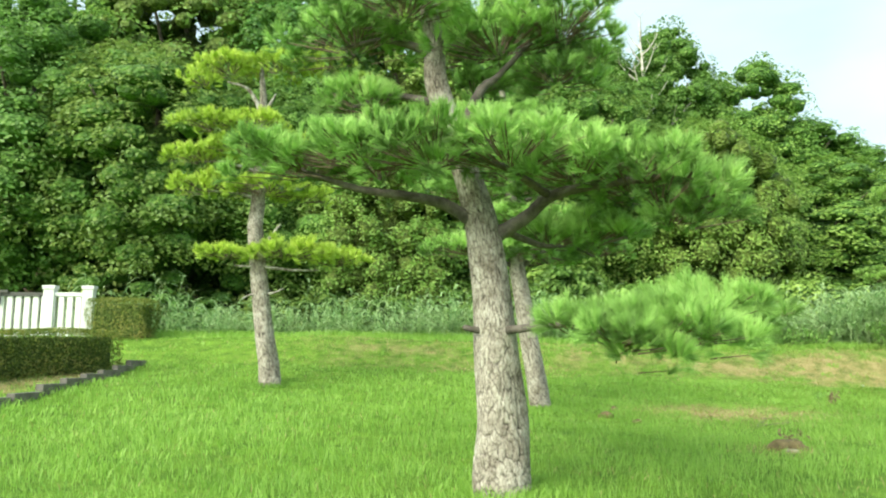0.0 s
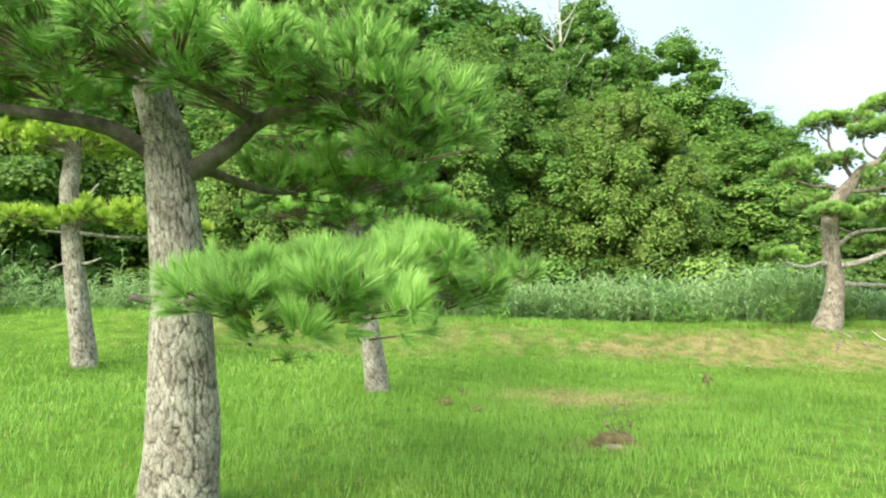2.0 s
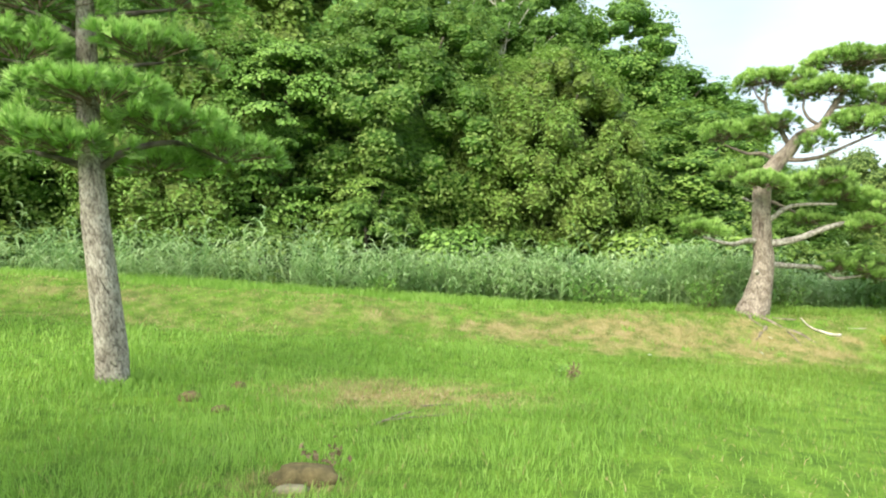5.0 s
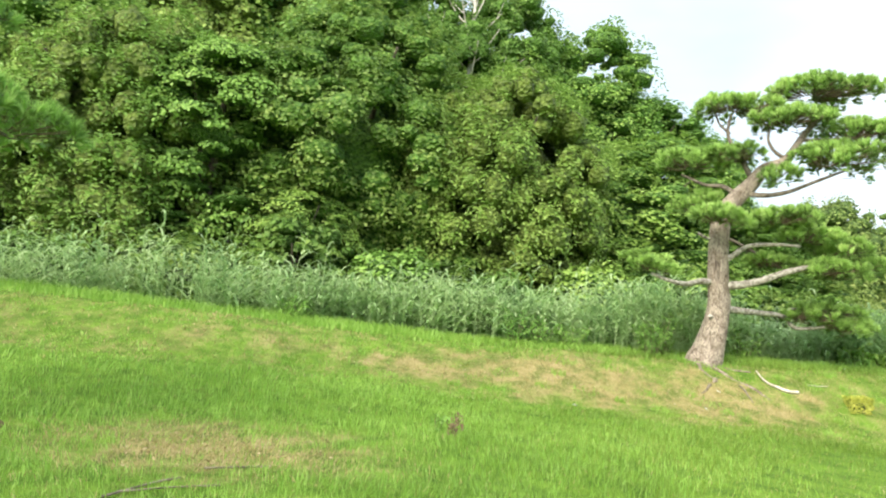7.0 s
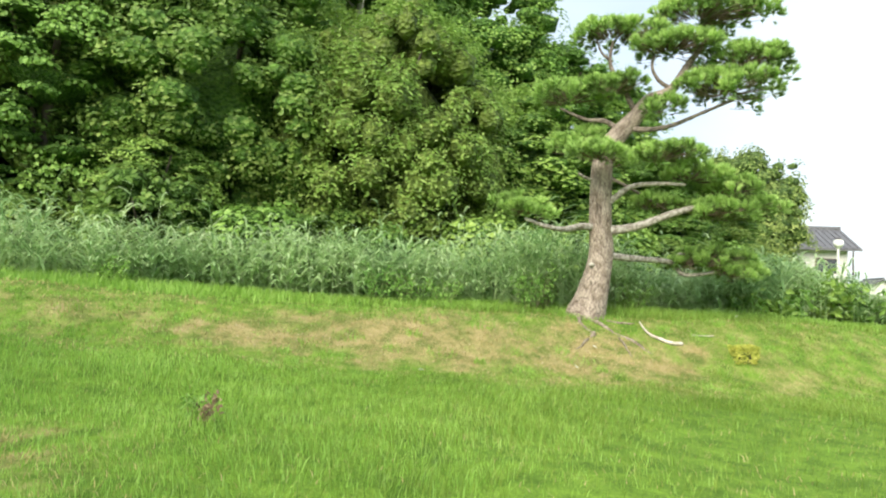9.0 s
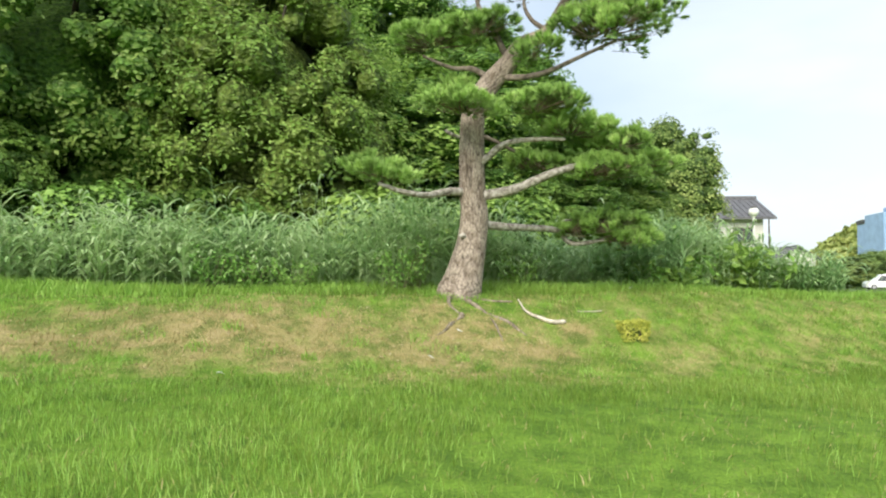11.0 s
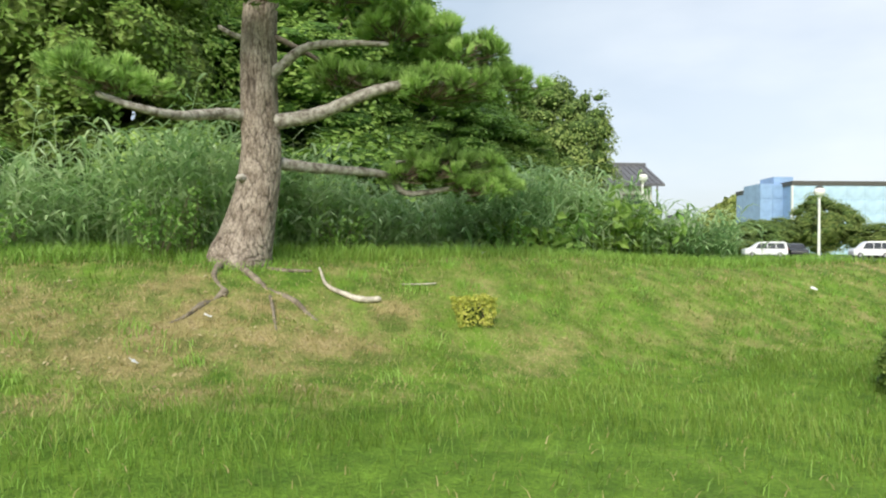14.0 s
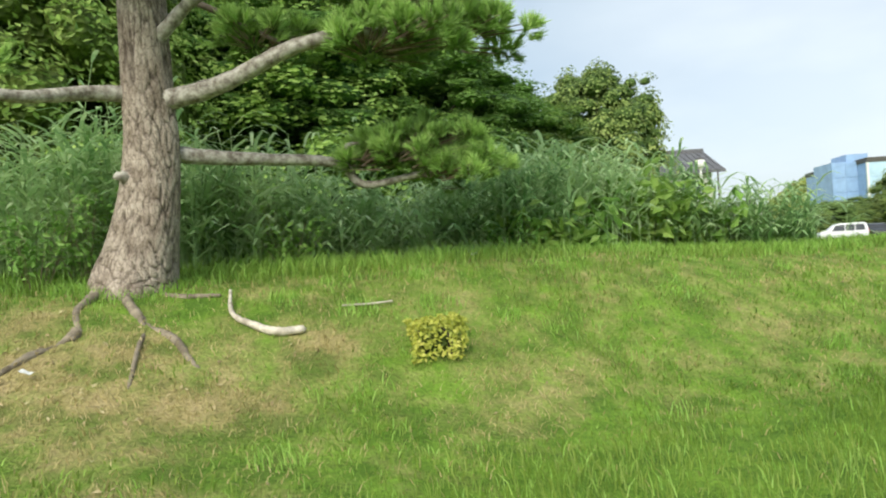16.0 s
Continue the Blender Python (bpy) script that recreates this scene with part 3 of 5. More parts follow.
def needle_pad(name, centre, size, mat, rng, tufts_m2=300, needles=34, length=0.1, wide=0.0035):
    """A clipped cloud of shoots: rounded clumps of upright brushes over a low dome, with a thin, open underside."""
    (cx, cy, cz), (rx, ry, rz) = centre, size
    m = max(7, int(24 * math.pi * rx * ry))
    k = max(6, int(tufts_m2 / 24))
    r, a = np.sqrt((np.arange(m) + rng.random(m)) / m), np.arange(m) * 2.39996 + rng.normal(0, 0.25, m)
    wob = 1 + 0.14 * np.sin(a * 3 + cx * 7) + 0.1 * np.sin(a * 5 + cz * 9)
    dome = np.sqrt(np.maximum(0.0, 1 - r ** 2))
    c = np.column_stack([cx + rx * r * wob * np.cos(a), cy + ry * r * wob * np.sin(a), cz + rz * (1.0 * dome - 0.65) + rng.normal(0, 0.035, m)])
    out = np.column_stack([np.cos(a) * r, np.sin(a) * r, 0 * r])
    n = m * k
    o = rng.normal(size=(n, 3))
    o[:, 2] = np.abs(o[:, 2]) * 1.1 + 0.05
    o = unit(unit(o) + np.repeat(out, k, 0) * 0.45)
    clump = rng.uniform(0.75, 1.25, m)
    p = np.repeat(c, k, 0) + o * np.array([[0.115, 0.115, 0.085]]) * np.repeat(clump, k)[:, None] * rng.uniform(0.75, 1.1, (n, 1))
    axis = unit(o * 0.8 + np.array([[0, 0, 0.55]]) + rng.normal(0, 0.12, (n, 3)))
    low = rng.random(n) < 0.33                             # older shoots below the crest, that point outward; darkened as the underside's shade
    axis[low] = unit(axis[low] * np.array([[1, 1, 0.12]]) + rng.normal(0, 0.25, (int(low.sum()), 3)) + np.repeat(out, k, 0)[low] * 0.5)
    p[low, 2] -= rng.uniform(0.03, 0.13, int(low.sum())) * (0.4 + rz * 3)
    ax = np.repeat(axis, needles, 0)
    spread = unit(rng.normal(size=(n * needles, 3)))
    d = unit(ax + spread * rng.uniform(0.25, 0.7, (n * needles, 1)))
    start = np.repeat(p, needles, 0) + ax * rng.uniform(-0.045, 0.025, (n * needles, 1))
    ln = length * np.repeat(rng.uniform(0.8, 1.15, (n, 1)), needles, 0) * rng.uniform(0.85, 1.1, (n * needles, 1))
    w = unit(np.cross(d, rng.normal(size=(n * needles, 3)))) * wide / 2
    v = np.stack([start - w, start + w, start + d * ln], 1).reshape(-1, 3)
    me = mesh_of(name, v, np.arange(len(v)).reshape(-1, 3), mat)
    # Low shoots keep a fifth of their tone: shade painted under the pad.
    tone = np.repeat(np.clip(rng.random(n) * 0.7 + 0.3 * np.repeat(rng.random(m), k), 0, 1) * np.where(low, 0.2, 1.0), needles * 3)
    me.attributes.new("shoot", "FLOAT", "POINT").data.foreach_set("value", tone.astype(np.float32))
    return me, p, c


def twigs(name, places, root, rng, mat, every=2):
    """Thin side twigs that carry the shoots of one pad."""
    p = places[::every]
    n = len(p)
    hub = np.asarray(root, float)[None] + (p - np.asarray(root, float)[None]) * rng.uniform(0.2, 0.6, (n, 1))
    hub[:, 2] = np.minimum(hub[:, 2], p[:, 2] - 0.03)
    d = p - hub
    s = unit(np.cross(d, rng.normal(size=(n, 3)))) * 0.007
    t = unit(np.cross(d, s)) * 0.007
    v = np.stack([hub - s, hub + s, hub + t, p - s * 0.4, p + s * 0.4, p + t * 0.4], 1).reshape(-1, 3)
    i = np.arange(n)[:, None] * 6
    f = np.concatenate([i + np.array([[0, 1, 4, 3]]), i + np.array([[1, 2, 5, 4]]), i + np.array([[2, 0, 3, 5]])])
    return mesh_of(name, v, f, mat)


def pine(base, turn, trunk, pads, limbs, mats, label, seed, density=95, needles=34, length=0.1, wide=0.0035, plate=0.05, extra=(), scale=1.0, fine_below=0.0, thick=1.0):
    """A garden pine. trunk: (across, away, up, radius); pads: (across, away, up, half width, half depth, half height);
    limbs: (radius, then places). All from the foot of the trunk, across and away as turned by turn."""
    rng = np.random.default_rng(seed)
    bark, leaf, low_mat, high_mat = mats
    sides, rings = (130, 400) if plate < 0.048 else (130, 360) if plate > 0.06 else (56, 200)
    e = thing("pine_tree", pose(*base, 0, 0, turn) @ Matrix.Scale(scale, 4), label, "tree")
    part("trunk", bark_trunk("trunk", [t[:3] for t in trunk], [t[3] for t in trunk], bark, seed, sides, rings, plate), bark, e)
    for r, *pts in limbs:
        limb_mat = low_mat if pts[0][2] < 2.3 else high_mat
        rad = [r * (1 - 0.62 * i / (len(pts) - 1)) for i in range(len(pts))]
        part("limb", tube_mesh("limb", pts, rad, limb_mat, 9, 6 * len(pts), 0.05, rng), limb_mat, e)
    for cx, cy, cz, rx, ry, rz in pads:
        fine = 1.6 if cz < fine_below else 1.0            # the pads that hang near the path
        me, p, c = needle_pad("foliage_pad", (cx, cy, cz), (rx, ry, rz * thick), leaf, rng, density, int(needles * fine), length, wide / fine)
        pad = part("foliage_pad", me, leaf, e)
        tagged(part("twig_tangle", twigs("twig_tangle", p, (cx * 0.9, cy * 0.8, cz - rz * 0.8), rng, TWIG, 4), TWIG, pad), kind="stuff")
    for pts, rad, nm in extra:
        part(nm, tube_mesh(nm, pts, rad, low_mat, 8, 8, 0.06, rng), low_mat, e)
    return e


# The near pine: one broad tier of pads, a low limb to the side, a crown above.
pine((0.435, 5.58, 0.18), -4.4,
     [(0.04, 0, -0.25, 0.235), (0.03, 0, 0.1, 0.215), (0.03, 0, 0.47, 0.195), (0.0, 0, 0.98, 0.172), (-0.04, 0, 1.51, 0.145), (-0.12, 0, 2.05, 0.128), (-0.22, 0, 2.42, 0.105), (-0.37, 0, 2.89, 0.095), (-0.48, 0, 3.23, 0.09), (-0.5, 0, 3.57, 0.08), (-0.55, 0, 4.1, 0.065), (-0.5, 0, 4.9, 0.04)],
     [(-1.62, -0.1, 2.58, 0.5, 0.5, 0.2), (-1.1, -0.45, 2.58, 0.5, 0.5, 0.21), (-1.1, 0.5, 2.66, 0.5, 0.5, 0.2), (-0.5, -0.7, 2.54, 0.55, 0.45, 0.22), (0.12, -0.7, 2.5, 0.55, 0.45, 0.22),
      (0.2, 0.6, 2.63, 0.5, 0.5, 0.2), (0.68, -0.45, 2.46, 0.5, 0.5, 0.22), (0.8, 0.4, 2.53, 0.5, 0.5, 0.2), (1.1, -0.5, 2.36, 0.46, 0.5, 0.21), (1.3, -0.6, 2.2, 0.32, 0.38, 0.2), (1.36, -0.6, 2, 0.26, 0.28, 0.11), (1.2, 0.25, 2.43, 0.42, 0.42, 0.18), (0.5, 0.7, 2.04, 0.42, 0.38, 0.16), (0.95, 0.75, 2.08, 0.42, 0.4, 0.16),
      (-1.3, 0.1, 3.68, 0.5, 0.5, 0.2), (-0.8, -0.3, 3.8, 0.45, 0.45, 0.18), (0.05, 0.2, 3.66, 0.65, 0.55, 0.22), (0.6, 0, 3.74, 0.42, 0.45, 0.25), (-1.18, 0.2, 3.16, 0.4, 0.4, 0.15), (-0.2, 0.35, 3.3, 0.28, 0.3, 0.12), (0.58, 0.25, 3.38, 0.36, 0.4, 0.16),
      # These top pads stay out of view, added for the shade they cast.
      (-0.9, 0.2, 4.35, 0.6, 0.6, 0.22), (0, 0, 4.5, 0.65, 0.6, 0.24), (-0.5, 0, 5, 0.6, 0.55, 0.25),
      (0.56, -0.98, 1.22, 0.2, 0.24, 0.09), (0.8, -1.08, 1.27, 0.26, 0.3, 0.11), (1.06, -1.1, 1.31, 0.3, 0.32, 0.13), (1.36, -0.95, 1.28, 0.32, 0.34, 0.15), (1.64, -0.65, 1.25, 0.28, 0.3, 0.14), (1.08, -1.4, 1.17, 0.27, 0.27, 0.11), (0.8, -1.38, 1.16, 0.22, 0.22, 0.09), (1.3, -0.55, 1.4, 0.3, 0.3, 0.13)],
     [(0.055, (-0.1, 0, 2.0), (-0.39, -0.1, 2.19), (-0.71, -0.15, 2.26), (-1.08, -0.15, 2.32), (-1.6, -0.1, 2.5)),
      (0.065, (-0.05, 0, 1.93), (0.23, -0.05, 2.09), (0.44, -0.1, 2.25), (0.73, -0.3, 2.28), (1.25, -0.6, 2.28)),
      (0.035, (0.42, -0.1, 2.25), (0.1, -0.3, 2.42), (-0.2, -0.45, 2.5), (-0.5, -0.65, 2.55)),
      (0.035, (0.0, 0, 2.02), (0.36, 0.3, 1.92), (0.55, 0.4, 1.92)),
      (0.035, (0.0, 0, 1.2), (0.22, -0.35, 1.22), (0.55, -0.85, 1.25), (1.0, -1.05, 1.28), (1.55, -0.8, 1.2)), (0.018, (0.55, -0.85, 1.25), (0.8, -1.2, 1.24), (1.05, -1.4, 1.18)),
      (0.04, (-0.46, 0, 3.06), (-0.86, 0.1, 3.17), (-1.19, 0.15, 3.1)),
      (0.05, (-0.3, 0, 2.75), (-0.12, 0.05, 3.17), (0.02, 0.1, 3.31), (0.3, 0.1, 3.6)),
      (0.04, (-0.5, 0, 3.5), (-0.9, 0, 3.62), (-1.3, 0.1, 3.6))],
     (BARK, NEEDLE_NEAR, LIMB, LIMB), "tall pine with plated grey bark and clipped green needle pads", 11, 430, 44, 0.1, 0.0062, plate=0.046, scale=1.03, fine_below=1.45,
     extra=(([(-0.05, -0.05, 1.2), (-0.16, -0.1, 1.21), (-0.25, -0.12, 1.23)], [0.03, 0.025, 0.02], "cut_stub"),))

# The slender pine that yellows.
pine((-3.22, 13.1, 0.5), 13.8,
     [(0.0, 0, -0.2, 0.2), (-0.02, 0, 0.1, 0.19), (-0.13, 0, 0.88, 0.165), (-0.27, 0, 1.91, 0.145), (-0.36, 0, 2.74, 0.135), (-0.34, 0, 3.27, 0.12), (-0.32, 0, 4.02, 0.1), (-0.3, 0, 5.11, 0.07), (-0.35, 0, 5.9, 0.04)],
     [(-0.91, 0, 2.36, 0.5, 0.4, 0.15), (0.2, -0.25, 2.45, 0.75, 0.55, 0.25), (0.8, 0.1, 2.4, 0.5, 0.45, 0.2), (1.18, 0, 2.31, 0.45, 0.4, 0.17), (-1.3, 0, 3.62, 0.6, 0.5, 0.24), (-0.2, -0.3, 3.6, 0.7, 0.5, 0.26), (0.5, 0.2, 3.55, 0.5, 0.5, 0.2),
      (-1.42, 0, 4.16, 0.6, 0.5, 0.22), (-0.63, -0.2, 4.32, 0.6, 0.5, 0.22), (-1.25, 0.1, 4.81, 0.6, 0.5, 0.2), (-0.35, -0.1, 4.83, 0.6, 0.5, 0.22), (0.4, 0.2, 4.5, 0.6, 0.5, 0.25), (-1.0, 0.1, 5.93, 0.6, 0.5, 0.26), (-1.49, 0.1, 5.62, 0.35, 0.3, 0.18), (0.03, 0.1, 6.03, 0.7, 0.5, 0.24), (0.9, 0.2, 6.2, 0.7, 0.5, 0.35)],
     [(0.05, (-0.3, 0, 5.0), (-0.57, 0, 5.47), (-0.95, 0, 5.6)), (0.045, (-0.3, 0, 5.05), (-0.2, 0, 5.2), (-0.08, 0, 5.43)), (0.045, (-0.25, -0.05, 2.4), (-0.1, -0.12, 2.65), (0.07, -0.15, 2.91)), (0.03, (-0.3, -0.05, 2.13), (-0.5, -0.1, 2.13), (-0.7, -0.1, 2.14)),
      (0.035, (-0.24, -0.05, 2.14), (0.3, -0.1, 2.08), (0.8, 0, 2.1)), (0.03, (-0.2, -0.05, 1.63), (-0.4, -0.1, 1.62), (-0.55, -0.1, 1.55)), (0.03, (-0.22, -0.05, 1.63), (0.0, -0.1, 1.66), (0.16, -0.12, 1.74)), (0.04, (-0.33, 0, 3.4), (-0.8, 0, 3.5), (-1.2, 0, 3.5)), (0.04, (-0.33, 0, 3.9), (-0.9, 0, 4.05), (-1.3, 0, 4.05))],
     (BARK, NEEDLE_YELLOW, LIMB_PALE, LIMB_PALE), "slim pine with yellowing needle tiers and sawn branch stubs", 12, 260, 26, 0.12, 0.016, scale=1.04)

# The pine behind the near one.
pine((1.53, 11.1, 0.32), 9.3,
     [(0.02, 0, -0.3, 0.17), (0.0, 0, 0.0, 0.16), (-0.08, 0, 0.59, 0.145), (-0.24, 0, 1.53, 0.13), (-0.34, 0, 2.2, 0.115), (-0.41, 0, 3.01, 0.1), (-0.47, 0, 3.63, 0.09), (-0.52, 0, 4.24, 0.07), (-0.55, 0, 5.4, 0.035)],
     [(-0.25, -0.3, 2.9, 0.75, 0.55, 0.2), (0.42, 0, 2.72, 0.62, 0.55, 0.22), (-1.05, 0.1, 2.48, 0.65, 0.55, 0.22), (1.05, 0.1, 2.5, 0.45, 0.45, 0.22), (-0.55, -0.3, 2.36, 0.5, 0.4, 0.16), (0.3, 0.4, 2.35, 0.5, 0.4, 0.18), (0.19, 0, 3.5, 0.65, 0.5, 0.22), (-1.15, 0, 3.35, 0.68, 0.5, 0.22),
      (-1.0, 0, 3.9, 0.75, 0.5, 0.24), (0.38, 0, 4.1, 0.68, 0.5, 0.24), (-0.4, 0, 4.6, 0.8, 0.6, 0.26), (-0.5, 0, 5.3, 0.7, 0.6, 0.3)],
     [(0.045, (-0.32, 0, 2.1), (0.0, -0.05, 2.35), (0.5, 0, 2.5), (1.0, 0.1, 2.35)), (0.045, (-0.33, 0, 2.15), (-0.7, 0, 2.25), (-1.1, 0.1, 2.32)), (0.04, (-0.42, 0, 3.1), (-0.1, 0, 3.25), (0.3, 0, 3.35)), (0.04, (-0.42, 0, 3.0), (-0.8, 0, 3.15), (-1.2, 0, 3.2)), (0.04, (-0.5, 0, 3.7), (0.0, 0, 3.85), (0.4, 0, 3.95)), (0.04, (-0.48, 0, 3.5), (-0.8, 0, 3.65), (-1.05, 0, 3.75))],
     (BARK, NEEDLE_NEAR, LIMB, LIMB), "straight pine on the lawn with dense green needle tiers", 13, 330, 32, 0.115, 0.011, scale=1.02)

# The old pine on the bank, bent in its upper half.
pine((13.08, 18.5, 1.08), -27.0,
     [(-0.03, 0, -0.25, 0.43), (0.01, 0, 0.02, 0.36), (0.08, 0, 0.28, 0.295), (0.18, 0, 0.79, 0.235), (0.22, 0, 1.25, 0.21), (0.2, 0, 1.66, 0.2), (0.19, 0, 2.62, 0.185), (0.25, 0, 3.04, 0.175), (0.48, 0, 3.39, 0.16), (0.75, 0, 3.7, 0.14), (0.97, 0, 4.0, 0.11), (1.37, 0, 4.2, 0.085), (1.67, 0, 4.69, 0.055), (2.1, 0, 5.3, 0.03)],
     [(1.99, 0, 5.66, 1.05, 0.7, 0.27), (1.45, -0.2, 4.99, 0.8, 0.55, 0.22), (0.36, 0, 5.35, 0.78, 0.55, 0.23), (2.73, 0.1, 4.8, 0.75, 0.6, 0.3), (2.3, -0.2, 4.24, 0.85, 0.6, 0.32), (0.36, -0.3, 4.24, 0.52, 0.45, 0.23), (-0.5, -0.1, 4.16, 0.66, 0.5, 0.25), (1.25, -0.35, 3.82, 0.34, 0.35, 0.22),
      (0.14, -0.9, 2.84, 0.56, 0.45, 0.17), (1.32, -0.5, 2.94, 0.55, 0.5, 0.18), (1.9, 0.2, 2.7, 0.6, 0.5, 0.22), (2.5, 0.6, 2.5, 0.62, 0.55, 0.23), (3.0, 0.9, 2.26, 0.46, 0.5, 0.22), (2.3, 0.3, 2.05, 0.6, 0.5, 0.2), (-1.1, -1.0, 1.86, 0.52, 0.45, 0.19), (2.36, 1.17, 1.24, 0.66, 0.55, 0.24), (2.75, 1.1, 0.98, 0.42, 0.4, 0.15), (1.95, 1.2, 1.15, 0.4, 0.4, 0.18), (-0.14, 0.4, 3.35, 0.6, 0.5, 0.22), (1.2, 0.3, 2.15, 0.5, 0.4, 0.16)],
     [(0.075, (0.15, 0, 1.64), (-0.15, -0.3, 1.62), (-0.4, -0.7, 1.52), (-0.67, -1.05, 1.52), (-1.05, -1.15, 1.64)), (0.1, (0.2, 0, 1.58), (0.5, 0, 1.6), (0.92, 0, 1.7), (1.52, 0.02, 1.95), (2.05, 0.3, 2.1), (2.7, 0.7, 2.12)), (0.08, (0.2, 0, 1.16), (0.55, 0.25, 1.12), (1.0, 0.65, 1.12), (1.55, 1.08, 1.1), (1.8, 1.15, 0.88), (2.4, 1.15, 0.95)),
      (0.06, (0.5, 0, 3.45), (0.2, -0.05, 3.62), (-0.14, -0.1, 3.64), (-0.6, -0.1, 3.85)), (0.06, (0.78, 0, 3.72), (0.5, 0, 4.3), (0.27, 0, 4.7), (0.3, 0, 5.15)), (0.03, (0.3, 0, 4.75), (0.1, 0, 4.95), (0.0, 0, 5.2)), (0.045, (1.4, 0, 4.2), (1.15, -0.05, 4.36), (1.02, -0.1, 4.6), (1.05, -0.1, 4.85)),
      (0.06, (0.6, 0, 3.5), (0.95, -0.1, 3.44), (1.38, -0.15, 3.5), (1.92, -0.1, 3.75), (2.45, 0, 4.0)), (0.07, (0.2, 0, 2.0), (0.45, -0.05, 2.2), (0.75, -0.1, 2.4), (1.21, -0.1, 2.45), (1.65, -0.1, 2.44)), (0.045, (0.22, 0, 2.6), (0.6, 0.1, 2.45), (1.34, 0.2, 2.04)), (0.04, (1.67, 0, 4.6), (2.1, 0, 4.62), (2.6, 0.05, 4.65)), (0.04, (1.6, 0, 4.4), (2.0, -0.1, 4.05), (2.3, -0.15, 4.1))],
     (BARK_WARM, NEEDLE_MID, LIMB_PALE, LIMB_BROWN), "old leaning pine with warm plated bark on the bank", 14, 470, 32, 0.112, 0.013, plate=0.075, scale=1.03, thick=1.3,
     extra=(([(1.58, 1.08, 1.08), (1.65, 1.06, 1.26), (1.8, 1.05, 1.28)], [0.03, 0.022, 0.015], "broken_twig"), ([(0.1, -0.17, 0.92), (0.07, -0.24, 0.93), (0.04, -0.27, 0.92)], [0.05, 0.045, 0.03], "cut_stub"), ([(0.1, 0, 2.5), (-0.1, -0.1, 2.55), (-0.22, -0.12, 2.62)], [0.035, 0.03, 0.025], "cut_stub")))


# ---- broadleaf trees ----
def leaf_mesh(name, places, normals, size, mat, rng, slim=0.55):
    """Diamond leaves, folded on the midrib, at the places."""
    n = len(places)
    t = unit(np.cross(normals, rng.normal(size=(n, 3))))
    s = np.cross(normals, t)
    ln = (size * rng.uniform(0.65, 1.25, n))[:, None]
    v = np.stack([places - t * ln * 0.5, places + s * ln * slim * 0.5 + normals * ln * 0.12, places + t * ln * 0.5, places - s * ln * slim * 0.5 + normals * ln * 0.12], 1).reshape(-1, 3)
    return mesh_of(name, v, np.arange(len(v)).reshape(-1, 4), mat)


def crown_mesh(name, seed, mat, lobes=34, per_lobe=620, size=0.2, lobe_r=0.26, flat=0.8, slim=0.7, core=0.82, mass=None, aspect=1.0, rise=0.25, even=1.0):
    """A crown of radius 1 and height 2 about its middle, made of uneven sprays of leaves on its boughs; size is the
    leaf's length in crown radii.
    Returns the leaves and the darkened filler that paints shade between them."""
    rng = np.random.default_rng(seed)
    i = np.arange(lobes) + 0.5
    up = 1 - 2 * i / lobes
    turn = i * 2.39996 + rng.normal(0, 0.3, lobes)
    c = unit(np.column_stack([np.sqrt(1 - up ** 2) * np.cos(turn), np.sqrt(1 - up ** 2) * np.sin(turn), up]) + rng.normal(0, 0.7 / math.sqrt(lobes), (lobes, 3)))
    swell = 0.84 + even * 0.1 * np.sin(c[:, 0] * 4 + seed) * np.sin(c[:, 1] * 4 + seed * 2) + even * 0.07 * np.sin(c[:, 2] * 5 + seed * 3 + 2 * c[:, 0]) + 0.05 * np.sin(c[:, 2] * 13 + seed) * np.sin(c[:, 0] * 11 + c[:, 1] * 9)
    c = c * (swell * np.where(rng.random(lobes) < 0.3, rng.uniform(0.82, 0.94, lobes), rng.uniform(0.93, 1.1, lobes)))[:, None]
    c[:, 2] *= aspect
    r = lobe_r * rng.uniform(0.6, 1.45, lobes)
    share = r ** 2 / (r ** 2).sum()
    n = per_lobe * lobes
    which = rng.choice(lobes, n, p=share)
    o = unit(rng.normal(size=(n, 3)) + 0.5 * unit(c[which]) + np.array([[0, 0, rise]]))
    sub = 1 + 0.3 * np.sin(o[:, 0] * 8 + which) * np.sin(o[:, 1] * 9 + which * 2) * np.sin(o[:, 2] * 8 + which * 3)
    shape = np.column_stack([rng.uniform(0.75, 1.3, lobes), rng.uniform(0.75, 1.3, lobes), flat * rng.uniform(0.7, 1.3, lobes)])
    p = c[which] + o * (r[which] * sub * rng.uniform(0.7, 1.12, n))[:, None] * shape[which]
    droop = np.linalg.norm(p[:, :2] - c[which, :2], axis=1)
    p[:, 2] -= 0.5 * droop ** 2 / lobe_r * (1 - rise)
    nor = unit(0.6 * o + 0.35 * unit(c[which]) + 0.4 * rng.normal(size=(n, 3)) + np.array([[0, 0, 0.45]]))
    # Solid lumps behind the leaves, coloured as the shade inside the crown.
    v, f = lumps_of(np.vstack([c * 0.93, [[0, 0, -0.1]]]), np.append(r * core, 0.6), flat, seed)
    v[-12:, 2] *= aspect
    return leaf_mesh(name, p, nor, size, mat, rng, slim), mesh_of("inner_foliage", v, f, mass or GAP_SHADE_DARK, True), aspect


